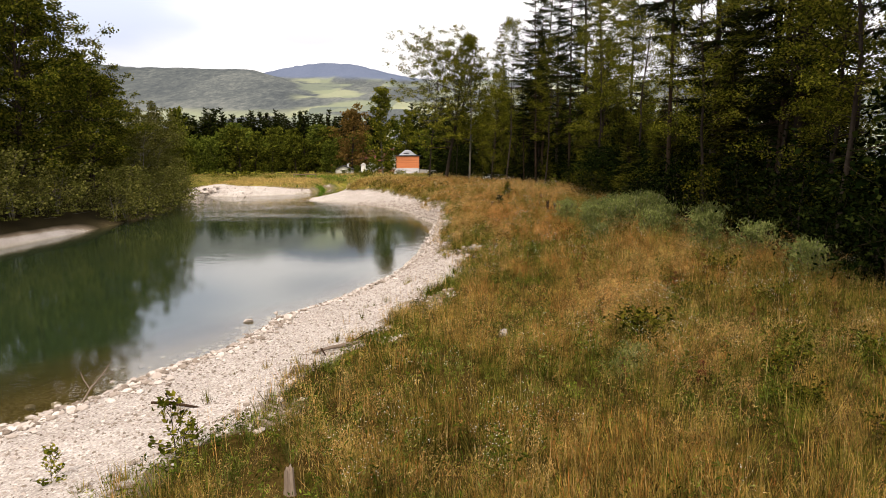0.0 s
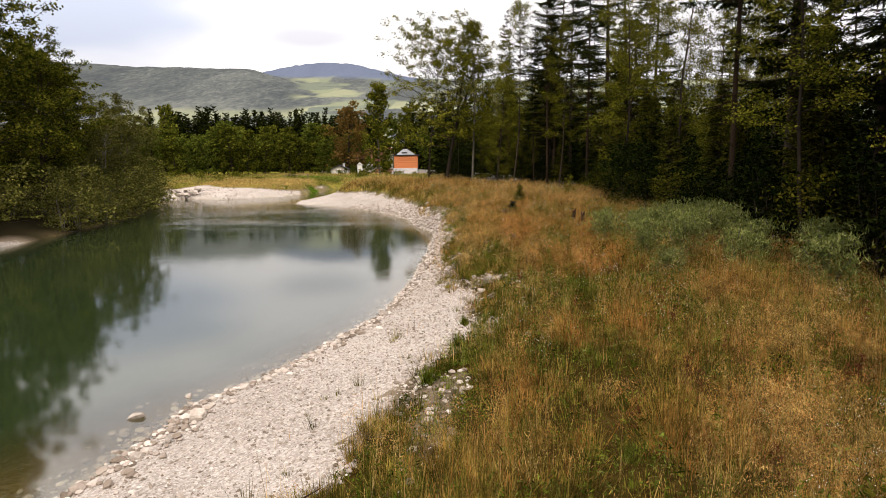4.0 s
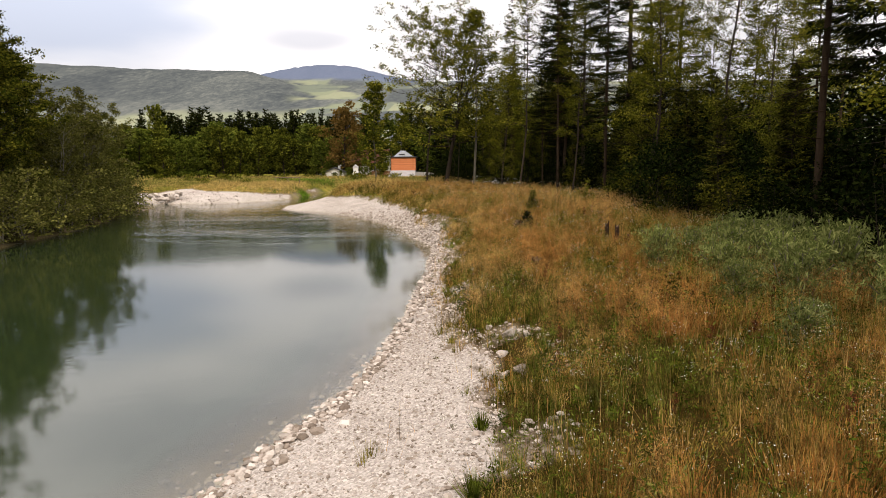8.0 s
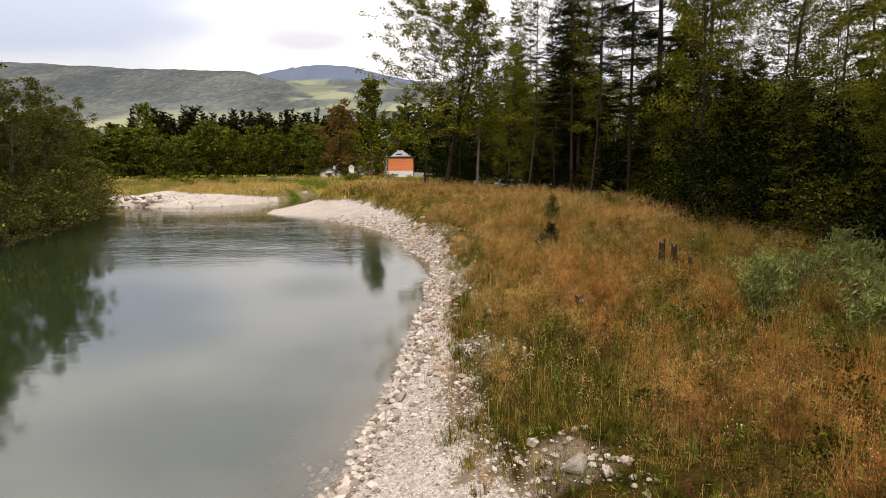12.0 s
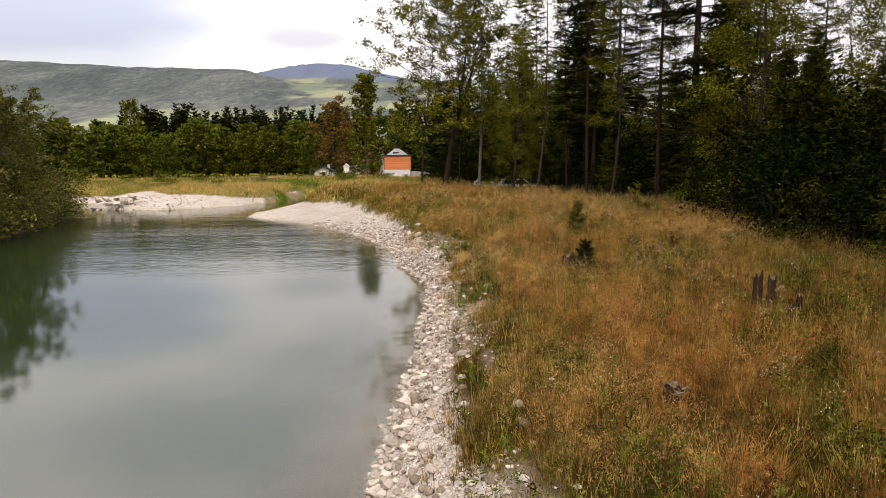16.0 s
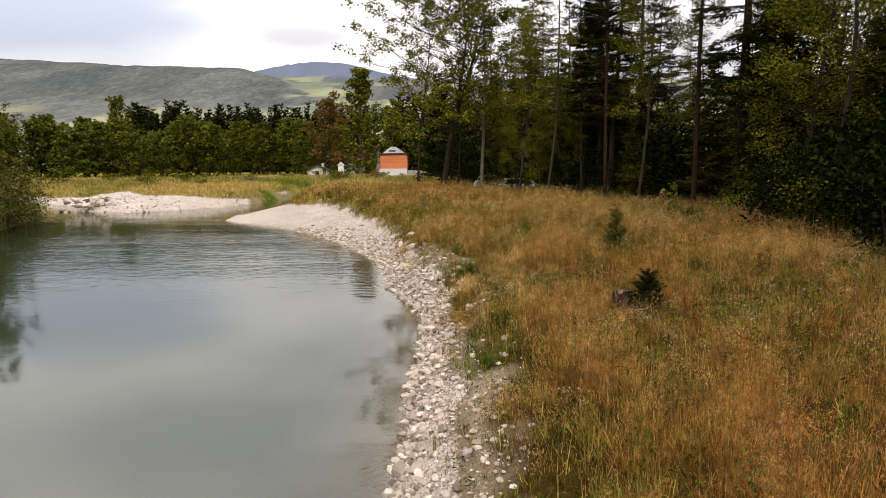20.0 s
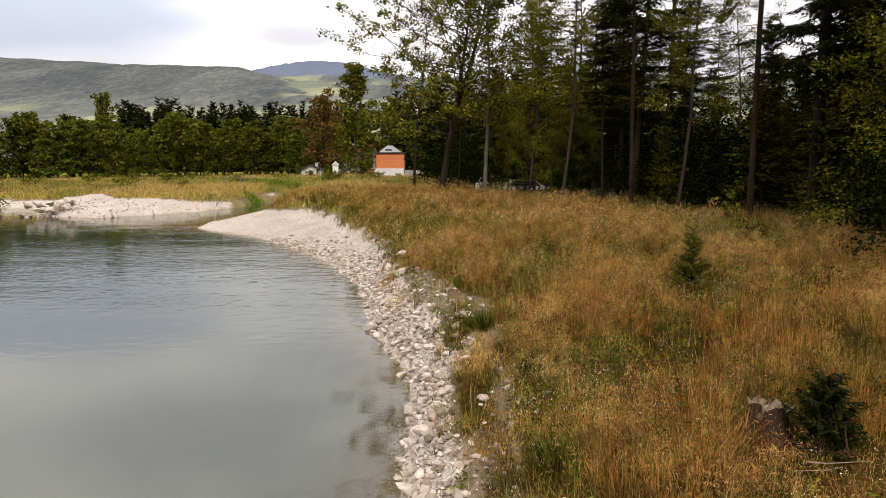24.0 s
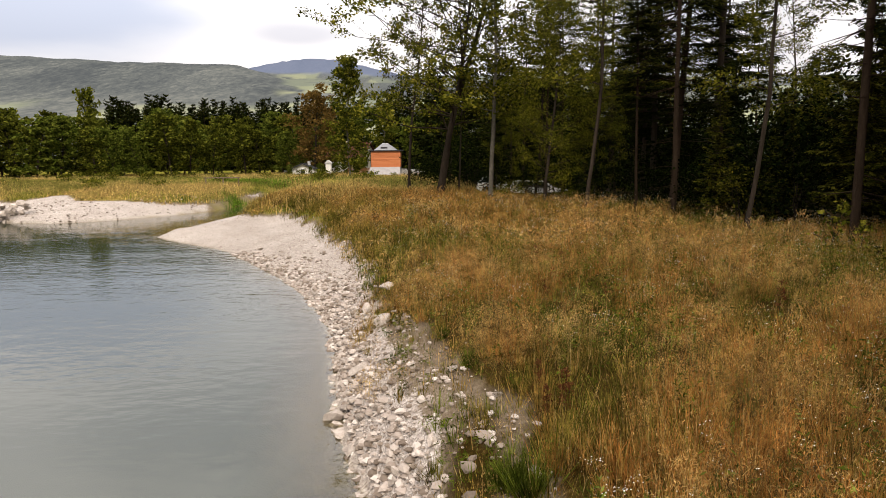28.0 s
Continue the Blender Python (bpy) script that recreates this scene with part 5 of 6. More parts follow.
for i in order:
    ob = new("stone", STONES[i % 8])
    ob.parent = bank
    s = float(size[i])
    ob.matrix_basis = Matrix.LocRotScale((sx[i], sy[i], max(sz[i], -0.08) + s * 0.12), Euler((rs.uniform(-0.3, 0.3), rs.uniform(-0.3, 0.3), rs.uniform(0, 6.28))), (s * 1.2, s * 1.2, s * 1.2))


def scatter_pebbles(soup, x, y, z, s, r):
    n = len(x)
    v = ICO_V[None] * (1 + r.normal(0, 0.12, (n, 12, 1))) * np.stack([s * r.uniform(0.8, 1.25, n), s * r.uniform(0.7, 1.1, n), s * r.uniform(0.4, 0.7, n)], 1)[:, None]
    a = r.uniform(0, 6.28, n)
    c, si = np.cos(a)[:, None], np.sin(a)[:, None]
    v = np.stack([v[..., 0] * c - v[..., 1] * si, v[..., 0] * si + v[..., 1] * c, v[..., 2]], -1) + np.stack([x, y, z], 1)[:, None]
    soup.add(v, (np.arange(n)[:, None, None] * 12 + ICO_F[None]).reshape(-1, 3))


peb = Soup()
rest = np.setdiff1d(np.arange(n_try), order)
scatter_pebbles(peb, sx[rest], sy[rest], np.maximum(sz[rest], -0.3) + 0.02, size[rest] * 0.42, rs)
OCT_V = np.array([(1, 0, 0), (0, 1, 0), (-1, 0, 0), (0, -1, 0), (0, 0, 0.8), (0, 0, -0.8)])
OCT_F = np.array([(0, 1, 4), (1, 2, 4), (2, 3, 4), (3, 0, 4), (1, 0, 5), (2, 1, 5), (3, 2, 5), (0, 3, 5)])
n = 27000
y = np.concatenate([rs.uniform(5.2, 25, 18000), rs.uniform(22, 70, n - 18000)])
ex = np.interp(y, [p[1] for p in EAST_SHORE], [p[0] for p in EAST_SHORE])
x = ex + rs.uniform(-0.3, 1.12, n) * np.interp(y, GW_Y, GW_W) * np.interp(y, (47, 57, 69), (1, 1.4, 2.0))
d = shore_distance(x, y)
x, y = x[d > -0.5], y[d > -0.5]
n = len(x)
s = (0.012 + 0.03 * rs.uniform(0, 1, n) ** 3) * np.interp(y, (8, 24, 34, 60), (0.9, 1.0, 1.25, 1.4))
v = OCT_V[None] * (1 + rs.normal(0, 0.2, (n, 6, 1))) * np.stack([s, s * rs.uniform(0.6, 1, n), s * 0.7], 1)[:, None]
a = rs.uniform(0, 6.28, n)
ca, sa = np.cos(a)[:, None], np.sin(a)[:, None]
v = np.stack([v[..., 0] * ca - v[..., 1] * sa, v[..., 0] * sa + v[..., 1] * ca, v[..., 2]], -1) + np.stack([x, y, land(x, y) + 0.006], 1)[:, None]
peb.add(v, (np.arange(n)[:, None, None] * 6 + OCT_F[None]).reshape(-1, 3))
n = 700
x, y = rs.uniform(-34, -19, n), rs.uniform(77, 88, n)
d = shore_distance(x, y)
keep = (d > 0) & (d < 4.5)
scatter_pebbles(peb, x[keep], y[keep], land(x[keep], y[keep]) + 0.02, rs.uniform(0.03, 0.1, keep.sum()), rs)
n = 9000
y = rs.uniform(6, 54, n)
ex = np.interp(y, [p[1] for p in EAST_SHORE], [p[0] for p in EAST_SHORE])
x = ex + np.interp(y, GW_Y, GW_W) * 1.05 + rs.uniform(-0.2, 1.8, n)
e = shore_distance(x, y) - np.interp(y, GW_Y, GW_W)
keep = (trail(x, y, e) > 0.4) & (rs.uniform(0, 1, n) < 0.3) | (e > -0.3) & (e < 0.1 + np.where(y < 26, 1.0, 0.6) * (vnoise(x, y, 1.1, 26) > 0.5))
scatter_pebbles(peb, x[keep], y[keep], land(x[keep], y[keep]) + 0.015, 0.012 + 0.05 * rs.uniform(0, 1, keep.sum()) ** 3, rs)
n = 700          # stones that lie in the shallows
y = rs.uniform(6.5, 24, n)
x = np.interp(y, [p[1] for p in EAST_SHORE], [p[0] for p in EAST_SHORE]) - np.abs(rs.normal(0, 0.5, n)) + 0.25
s = 0.03 + 0.06 * rs.uniform(0, 1, n) ** 2
scatter_pebbles(peb, x, y, np.maximum(land(x, y), -0.06) + s * 0.15, s, rs)
n = 1900          # broken stones of the steep bank, and strays in the grass behind
y = rs.uniform(25, 58, n)
gwy = np.interp(y, GW_Y, GW_W)
ex = np.interp(y, [p[1] for p in EAST_SHORE], [p[0] for p in EAST_SHORE])
x = ex + np.where(rs.uniform(0, 1, n) < 0.88, rs.uniform(-0.25, 0.85, n) * gwy, gwy + np.abs(rs.normal(0, 0.6, n)))
s = 0.02 + 0.075 * rs.uniform(0, 1, n) ** 2.2
zz = land(x, y)
scatter_pebbles(peb, x, y, np.maximum(zz, -0.1) + s * 0.3, s, rs)
ob = piece("pebbles", peb.mesh("pebbles", M["pebble"]), bank, "", "stuff")

# ---- driftwood and stumps ----
def stick(name, pts, radii, mat, label, category, loc):
    s = Soup()
    s.add(*tube(pts, radii, 7))
    ob = thing(name, loc, label, category)
    piece("stem", s.mesh(name, M[mat], True), ob)
    return ob


dw = stick("driftwood", [(-0.45, -0.25, 0.03), (-0.15, -0.1, 0.07), (0.2, 0.12, 0.07), (0.5, 0.34, 0.08)], (0.025, 0.035, 0.045, 0.025), "deadwood", "brown driftwood branch lying on the gravel", "driftwood", (-1.95, 11.1, stand(-1.95, 11.1)))
for pts, radii in (([(0.2, 0.15, 0.08), (0.45, 0.55, 0.16), (0.6, 0.8, 0.14)], (0.016, 0.01, 0.004)), ([(-0.3, -0.15, 0.07), (-0.15, -0.5, 0.05)], (0.022, 0.01))):
    s = Soup()
    s.add(*tube(pts, radii, 5))
    piece("twig", s.mesh("twig", M["rot"], True), dw)


stick("driftwood", [(-0.45, 0.12, 0.03), (-0.1, 0.02, 0.06), (0.45, -0.16, 0.05)], (0.02, 0.028, 0.012), "rot", "short brown driftwood stick on the gravel", "driftwood", (-3.93, 8.64, stand(-3.93, 8.64)))
snag = stick("driftwood", [(0.0, -0.3, 0.02), (0.02, 0.0, 0.22), (0.12, 0.3, 0.42), (0.2, 0.42, 0.6)], (0.02, 0.016, 0.011, 0.004), "deadwood", "pale bleached branch standing up from the waterside gravel", "driftwood", (-6.01, 9.94, stand(-6.01, 9.94)))
for pts in ([(0.02, 0.0, 0.22), (-0.2, 0.2, 0.32), (-0.3, 0.3, 0.42)], [(0.1, 0.25, 0.38), (0.3, 0.3, 0.42)]):
    s = Soup()
    s.add(*tube(pts, np.linspace(0.011, 0.004, len(pts)), 5))
    piece("twig", s.mesh("twig", M["deadwood"], True), snag)


def stump(x, y, r0, h, mat, label, seed, splinter=False):
    rr = np.random.default_rng(seed)
    bm = bmesh.new()
    n = 14
    rings = []
    prof = [(1.5, -0.15), (1.25, 0.05), (1.05, 0.3), (0.98, 0.75), (0.92, 1.0)]
    wob_ = rr.uniform(0.82, 1.15, n)
    for q, hz_ in prof:
        rings.append([bm.verts.new((math.cos(a * 2 * math.pi / n) * r0 * q * wob_[a], math.sin(a * 2 * math.pi / n) * r0 * q * wob_[a], hz_ * h + (rr.uniform(-0.12, 0.18) * h if hz_ == 1.0 else 0))) for a in range(n)])
    for a, b in zip(rings, rings[1:]):
        for i in range(n):
            bm.faces.new((a[i], a[(i + 1) % n], b[(i + 1) % n], b[i]))
    lid = bmesh.new()
    rim = [lid.verts.new(v.co * 0.995) for v in rings[-1]]
    inner = [lid.verts.new((v.co.x * 0.5, v.co.y * 0.5, h * rr.uniform(0.8, 1.02))) for v in rings[-1]]
    c = lid.verts.new((0, 0, 0.8 * h))
    for i in range(n):
        j = (i + 1) % n
        lid.faces.new((rim[i], rim[j], inner[j], inner[i]))
        lid.faces.new((inner[i], inner[j], c))
    ob = thing("tree_stump", (x, y, stand(x, y)), label, "stump", "stumps in the meadow", turn=seed)
    part("bole", bm, M[mat], ob)
    part("broken_top", lid, M["deadwood"], ob, "grey splintered top")
    for i in range(16 if splinter else 0):
        a, q = i * 0.3927 + rr.uniform(-0.1, 0.1), r0 * rr.uniform(0.55, 0.95)
        s = Soup()
        p0 = np.array((math.cos(a) * q, math.sin(a) * q, h * 0.7))
        tip = p0 + (rr.normal(0.03, 0.06), rr.normal(0, 0.06), h * rr.uniform(0.25, 0.48))
        s.add(*tube([p0, (p0 + tip) / 2, tip], (r0 * 0.2, r0 * 0.15, r0 * 0.03), 4))
        piece("splinter", s.mesh("splinter", M["deadwood"]), ob)
    return ob


stump(5.44, 31.14, 0.075, 0.58, "rot", "upright dark rotten stump in the grass", 1)
stump(5.89, 31.5, 0.07, 0.45, "rot", "split dark red-brown rotten stump", 2)
stump(6.13, 31.04, 0.05, 0.25, "rot", "short dark red-brown rotten stump", 3)
stump(2.46, 27.29, 0.1, 0.24, "rot", "weathered brown tree stump with a ragged pale top", 4, True)
stump(3.08, 35.4, 0.17, 0.3, "rot", "broad grey weathered tree stump with a splintered rim", 5, True)
stump(-1.47, 5.45, 0.05, 0.25, "deadwood", "small pale broken stump near the beach", 6)
pile = thing("brushwood_heap", (3.05, 34.75, stand(3.05, 34.75)), "heap of thin broken sticks beside a young spruce", "brushwood")
for i in range(16):
    a = deep.uniform(0, 6.28)
    p = bent(deep, (deep.uniform(-0.3, 0.3), deep.uniform(-0.3, 0.2), 0.06 + 0.012 * i), (math.cos(a), math.sin(a), 0.12), deep.uniform(0.25, 0.6), 3, 0.16)
    s = Soup()
    s.add(*tube(p, np.linspace(0.007, 0.003, 4), 4))
    piece("stick", s.mesh("stick", M["deadwood" if i % 6 == 0 else "rot"], True), pile)

# ---- shrubs and saplings in the meadow ----
SH = "shrubs in the meadow"
sapling_spruce = Grove("spruce_sapling", lambda: conifer(81, 1.0, 0.36, 0.0, 0.02, 0.034, 9, -0.35, dead=False, tw_w=0.011), "bark_dark", "needle", "small dense blackish-green spruce sapling", SH, "sapling")
sapling_spruce.plant(3.36, 35.0, 0, 0.82)
larch = Grove("spruce_sapling", lambda: conifer(82, 1.5, 0.42, 0.03, 0.016, 0.055, 7, -0.3, dead=False, tw_w=0.006, shoots=4), "bark_red", "needle_warm", "thin young spruce sapling in the dry grass", SH, "sapling")
larch.plant(4.36, 40.15, 0.4, 0.85)
goat_willow = Grove("willow_bush", lambda: broadleaf(83, 1.0, 0.6, 0.02, 0.012, 36, 2600, 0.1, 0.09, stems=3, low=0.85, rise=2.6, lite=True, aspect=0.2, upright=0.9), "bark_pale", "leaf_bush", "grey-green willow bush in the meadow", SH, "shrub")
for x, y, a, s in ((5.56, 26.3, 0, 1.15), (6.59, 25.0, 1, 1.3), (7.52, 25.53, 2, 1.4), (5.3, 22.0, 3, 0.9), (6.18, 21.6, 4, 1.2), (7.31, 22.21, 5, 1.4), (8.24, 23.46, 0.4, 1.5), (8.14, 18.68, 1.3, 1.3), (8.86, 26.99, 2.4, 1.4), (8.96, 20.55, 3.3, 1.3), (8.65, 16.61, 1.5, 1.2), (9.17, 29.48, 5.2, 1.1), (8.55, 13.91, 0.2, 1.1), (6.0, 24.0, 1.1, 1.1), (6.9, 23.6, 2.7, 1.3), (7.9, 27.6, 0.9, 1.2), (6.7, 27.3, 4.1, 1.0), (7.0, 20.0, 5.1, 1.1), (7.9, 21.2, 0.7, 1.2), (5.0, 19.4, 1.9, 0.8), (2.8, 8.6, 1.4, 0.5), (2.45, 8.2, 2.9, 0.4)):
    goat_willow.plant(x, y, a, s)
elder = Grove("dark_bush", lambda: broadleaf(84, 0.75, 0.5, 0.02, 0.012, 24, 1300, 0.075, 0.11, stems=3, low=0.8, lite=True), "bark_dark", "leaf_wood_dim", "low dark green leafy bush in the grass", SH, "shrub")
for x, y, a, s in ((3.32, 10.07, 0, 1.1), (6.49, 14.32, 1, 1.0), (2.27, 22.63, 2, 0.6), (8.86, 32.7, 3, 0.9), (7.42, 36.33, 1, 0.8), (6.9, 40.48, 2, 0.7), (8.45, 45.67, 4, 1.0), (4.74, 5.81, 4, 0.7), (3.81, 25.74, 1, 0.7), (3.9, 22.0, 2, 0.8), (4.4, 21.3, 3, 0.7), (3.4, 21.0, 4, 0.6), (4.8, 23.2, 5, 0.8), (4.2, 29.0, 0.5, 0.6), (3.6, 29.6, 1.5, 0.5), (4.8, 28.2, 2.5, 0.65), (5.2, 12.4, 1, 0.8), (4.2, 13.6, 2, 0.6), (2.6, 13.0, 3, 0.55), (4.4, 7.2, 1.2, 0.6), (5.0, 8.4, 2.2, 0.75), (3.6, 8.0, 0.2, 0.45), (5.8, 9.8, 3.2, 0.7), (6.6, 8.8, 4.2, 0.8), (4.6, 10.6, 5.2, 0.5), (6.4, 12.0, 0.6, 0.8)):
    elder.plant(x, y, a, s)
alder_sap = Grove("alder_sapling", lambda: broadleaf(85, 1.25, 0.32, 0.1, 0.012, 16, 170, 0.1, 0.05, low=0.7, rise=1.5), "bark_dark", "leaf_alder", "young alder sapling at the edge of the beach", SH, "sapling")
for x, y, a, s in ((-3.02, 6.54, 0, 1.0), (-4.41, 6.44, 1, 0.6), (-2.75, 6.12, 2, 0.7), (8.76, 48.27, 1.0, 1.6), (8.45, 46.92, 2.0, 1.2)):
    alder_sap.plant(x, y, a, s * 0.8)
docks = Grove("dock_plant", lambda: broadleaf(86, 0.8, 0.12, 0.3, 0.006, 8, 260, 0.035, 0.04, low=0.6, rise=2.2, lite=True), "rot", "seed_red", "dried red-brown dock stalk in the meadow", "dock stalks in the meadow", "plant")
dk = np.random.default_rng(93)
for _ in range(110):
    y = dk.uniform(7, 52)
    docks.plant(dk.uniform(1.2, 8.2), y, dk.uniform(0, 6.28), dk.uniform(0.5, 0.95))

# ---- grasses and flowers ----
gr = np.random.default_rng(101)


def mow(x, y, d, gw):
    """How thick the grass stands, 0 to 1."""
    e = d - gw + (vnoise(x, y, 0.9, 21) - 0.5) * np.interp(y, (46, 54), (1.5, 0.6)) + 0.35 * smooth(y, 25, 29) * (1 - smooth(y, 47, 52))
    return (1 - 0.7 * trail(x, y, d - gw)) * np.clip(0.05 + smooth(e, -0.3, 0.75), 0, 1) * (1 - 0.75 * smooth(vnoise(x, y, 1.1, 26), 0.45, 0.7) * (1 - smooth(d - gw, 0.6, 1.1))) * (d > gw * 0.55) * (0.25 + 0.75 * hummock(x, y)) * (0.7 + 0.3 * smooth(vnoise(x, y, 2.0, 24), 0.25, 0.6))


def hummock(x, y):
    """1 on the grassy hummocks, 0 in the dark hollows between them."""
    return smooth(0.55 * vnoise(x, y, 0.85, 33) + 0.45 * vnoise(x, y, 0.38, 34), 0.4, 0.58)


SPOTS = ((5.56, 31.04, 0.8), (5.97, 30.93, 0.6), (3.1, 34.7, 0.75), (4.33, 39.8, 0.5), (2.52, 26.88, 0.5), (3.1, 35.0, 0.4), (1.05, 20.76, 0.6), (-1.45, 5.19, 0.4), (3.3, 9.65, 0.5))


def short(x, y):
    """Low, trodden growth round stumps, boulders and saplings."""
    k = np.ones(len(x))
    for sx_, sy_, r_ in SPOTS:
        k = np.minimum(k, 0.3 + 0.7 * smooth(np.hypot(x - sx_, y - sy_), r_ * 0.5, r_ * 1.4))
    return k


def blades(soup, x, y, z, length, width, lean, tone, r, a=None):
    """Thin tapering blades, one triangle each."""
    n = len(x)
    a = r.uniform(0, 6.28, n) if a is None else a
    b = a + 1.57 + r.normal(0, 0.4, n)
    dx, dy = np.cos(a) * lean * length, np.sin(a) * lean * length
    wx, wy = np.cos(b) * width / 2, np.sin(b) * width / 2
    base = np.stack([x, y, z - 0.03], 1)
    tip = base + np.stack([dx, dy, length * np.sqrt(np.maximum(1 - lean ** 2 * 0.6, 0.2))], 1)
    w = np.stack([wx, wy, 0 * wx], 1)
    soup.add(np.stack([base - w, base + w, tip], 1), np.arange(n * 3).reshape(-1, 3), np.repeat(tone, 3))
    return tip


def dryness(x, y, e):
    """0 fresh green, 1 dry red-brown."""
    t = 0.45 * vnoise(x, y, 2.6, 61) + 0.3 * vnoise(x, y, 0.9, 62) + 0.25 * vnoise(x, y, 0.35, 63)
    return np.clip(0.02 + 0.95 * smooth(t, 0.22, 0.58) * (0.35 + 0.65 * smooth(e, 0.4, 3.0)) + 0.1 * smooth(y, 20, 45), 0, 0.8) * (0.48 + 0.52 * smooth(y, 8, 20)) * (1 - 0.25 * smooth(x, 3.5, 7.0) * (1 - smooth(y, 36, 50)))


def grass_edge(y):
    """How far the grass reaches in under the trees."""
    return 9.6 + 3.2 * smooth(y, 42, 47) * (1 - smooth(y, 58, 61)) - np.maximum(0, y - 59) * 0.6


def meadow(n, x0, x1, y0, y1):
    x, y = gr.uniform(x0, x1, n), gr.uniform(y0, y1, n)
    d = shore_distance(x, y)
    gw, _, _ = zones(x, y)
    keep = (gr.uniform(0, 1, n) < mow(x, y, d, gw)) & (d > 0.3) & ((d > gw) | (y < 50)) & (x < grass_edge(y))
    x, y, d, gw = x[keep], y[keep], d[keep], gw[keep]
    return x, y, land(x, y, d), d - gw


g_blade, g_head = Soup(), Soup()
# low growth: short leaning blades and thatch, darker green in hollows to imitate shade
x, y = gr.uniform(-5, 10, 300000), gr.uniform(4.2, 51, 300000)
d = shore_distance(x, y)
gw, _, _ = zones(x, y)
e = d - gw
keep = (gr.uniform(0, 1, len(x)) < smooth(e + (vnoise(x, y, 0.9, 21) - 0.5) * 1.2, -0.2, 0.6) * (0.45 + 0.55 * hummock(x, y)) * (1 - 0.6 * trail(x, y, e))) & (d > 0.4)
x, y, d, e = x[keep], y[keep], d[keep], e[keep]
z = land(x, y, d)
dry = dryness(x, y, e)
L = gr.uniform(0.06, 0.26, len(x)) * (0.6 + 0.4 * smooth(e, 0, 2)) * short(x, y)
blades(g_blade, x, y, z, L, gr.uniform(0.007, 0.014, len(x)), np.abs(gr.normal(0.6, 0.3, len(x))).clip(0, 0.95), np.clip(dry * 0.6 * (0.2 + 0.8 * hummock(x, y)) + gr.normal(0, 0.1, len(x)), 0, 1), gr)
# tussocks: blades that rise from one foot and bend outwards
x, y, z, e = meadow(36500, -4, 11, 4.2, 50)
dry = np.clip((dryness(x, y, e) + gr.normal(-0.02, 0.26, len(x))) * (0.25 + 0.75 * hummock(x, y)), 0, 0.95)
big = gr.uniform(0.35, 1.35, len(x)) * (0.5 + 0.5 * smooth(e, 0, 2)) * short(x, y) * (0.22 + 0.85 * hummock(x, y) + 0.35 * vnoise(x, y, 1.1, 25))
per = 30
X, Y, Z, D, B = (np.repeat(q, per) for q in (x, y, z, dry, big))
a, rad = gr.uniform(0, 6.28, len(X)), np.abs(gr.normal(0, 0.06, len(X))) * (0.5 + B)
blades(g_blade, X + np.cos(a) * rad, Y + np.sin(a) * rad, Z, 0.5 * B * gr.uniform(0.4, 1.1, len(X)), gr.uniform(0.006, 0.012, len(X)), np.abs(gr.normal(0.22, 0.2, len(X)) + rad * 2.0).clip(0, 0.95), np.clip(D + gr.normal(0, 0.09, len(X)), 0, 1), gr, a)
x, y, z, e = meadow(200000, -12, 13, 50, 73)
dry = dryness(x, y, e)
blades(g_blade, x, y, z, gr.uniform(0.3, 0.65, len(x)) * (0.35 + 0.65 * smooth(e, 0.1, 1.2)), gr.uniform(0.02, 0.035, len(x)), np.abs(gr.normal(0.3, 0.2, len(x))).clip(0, 0.9), dry * 0.75, gr)


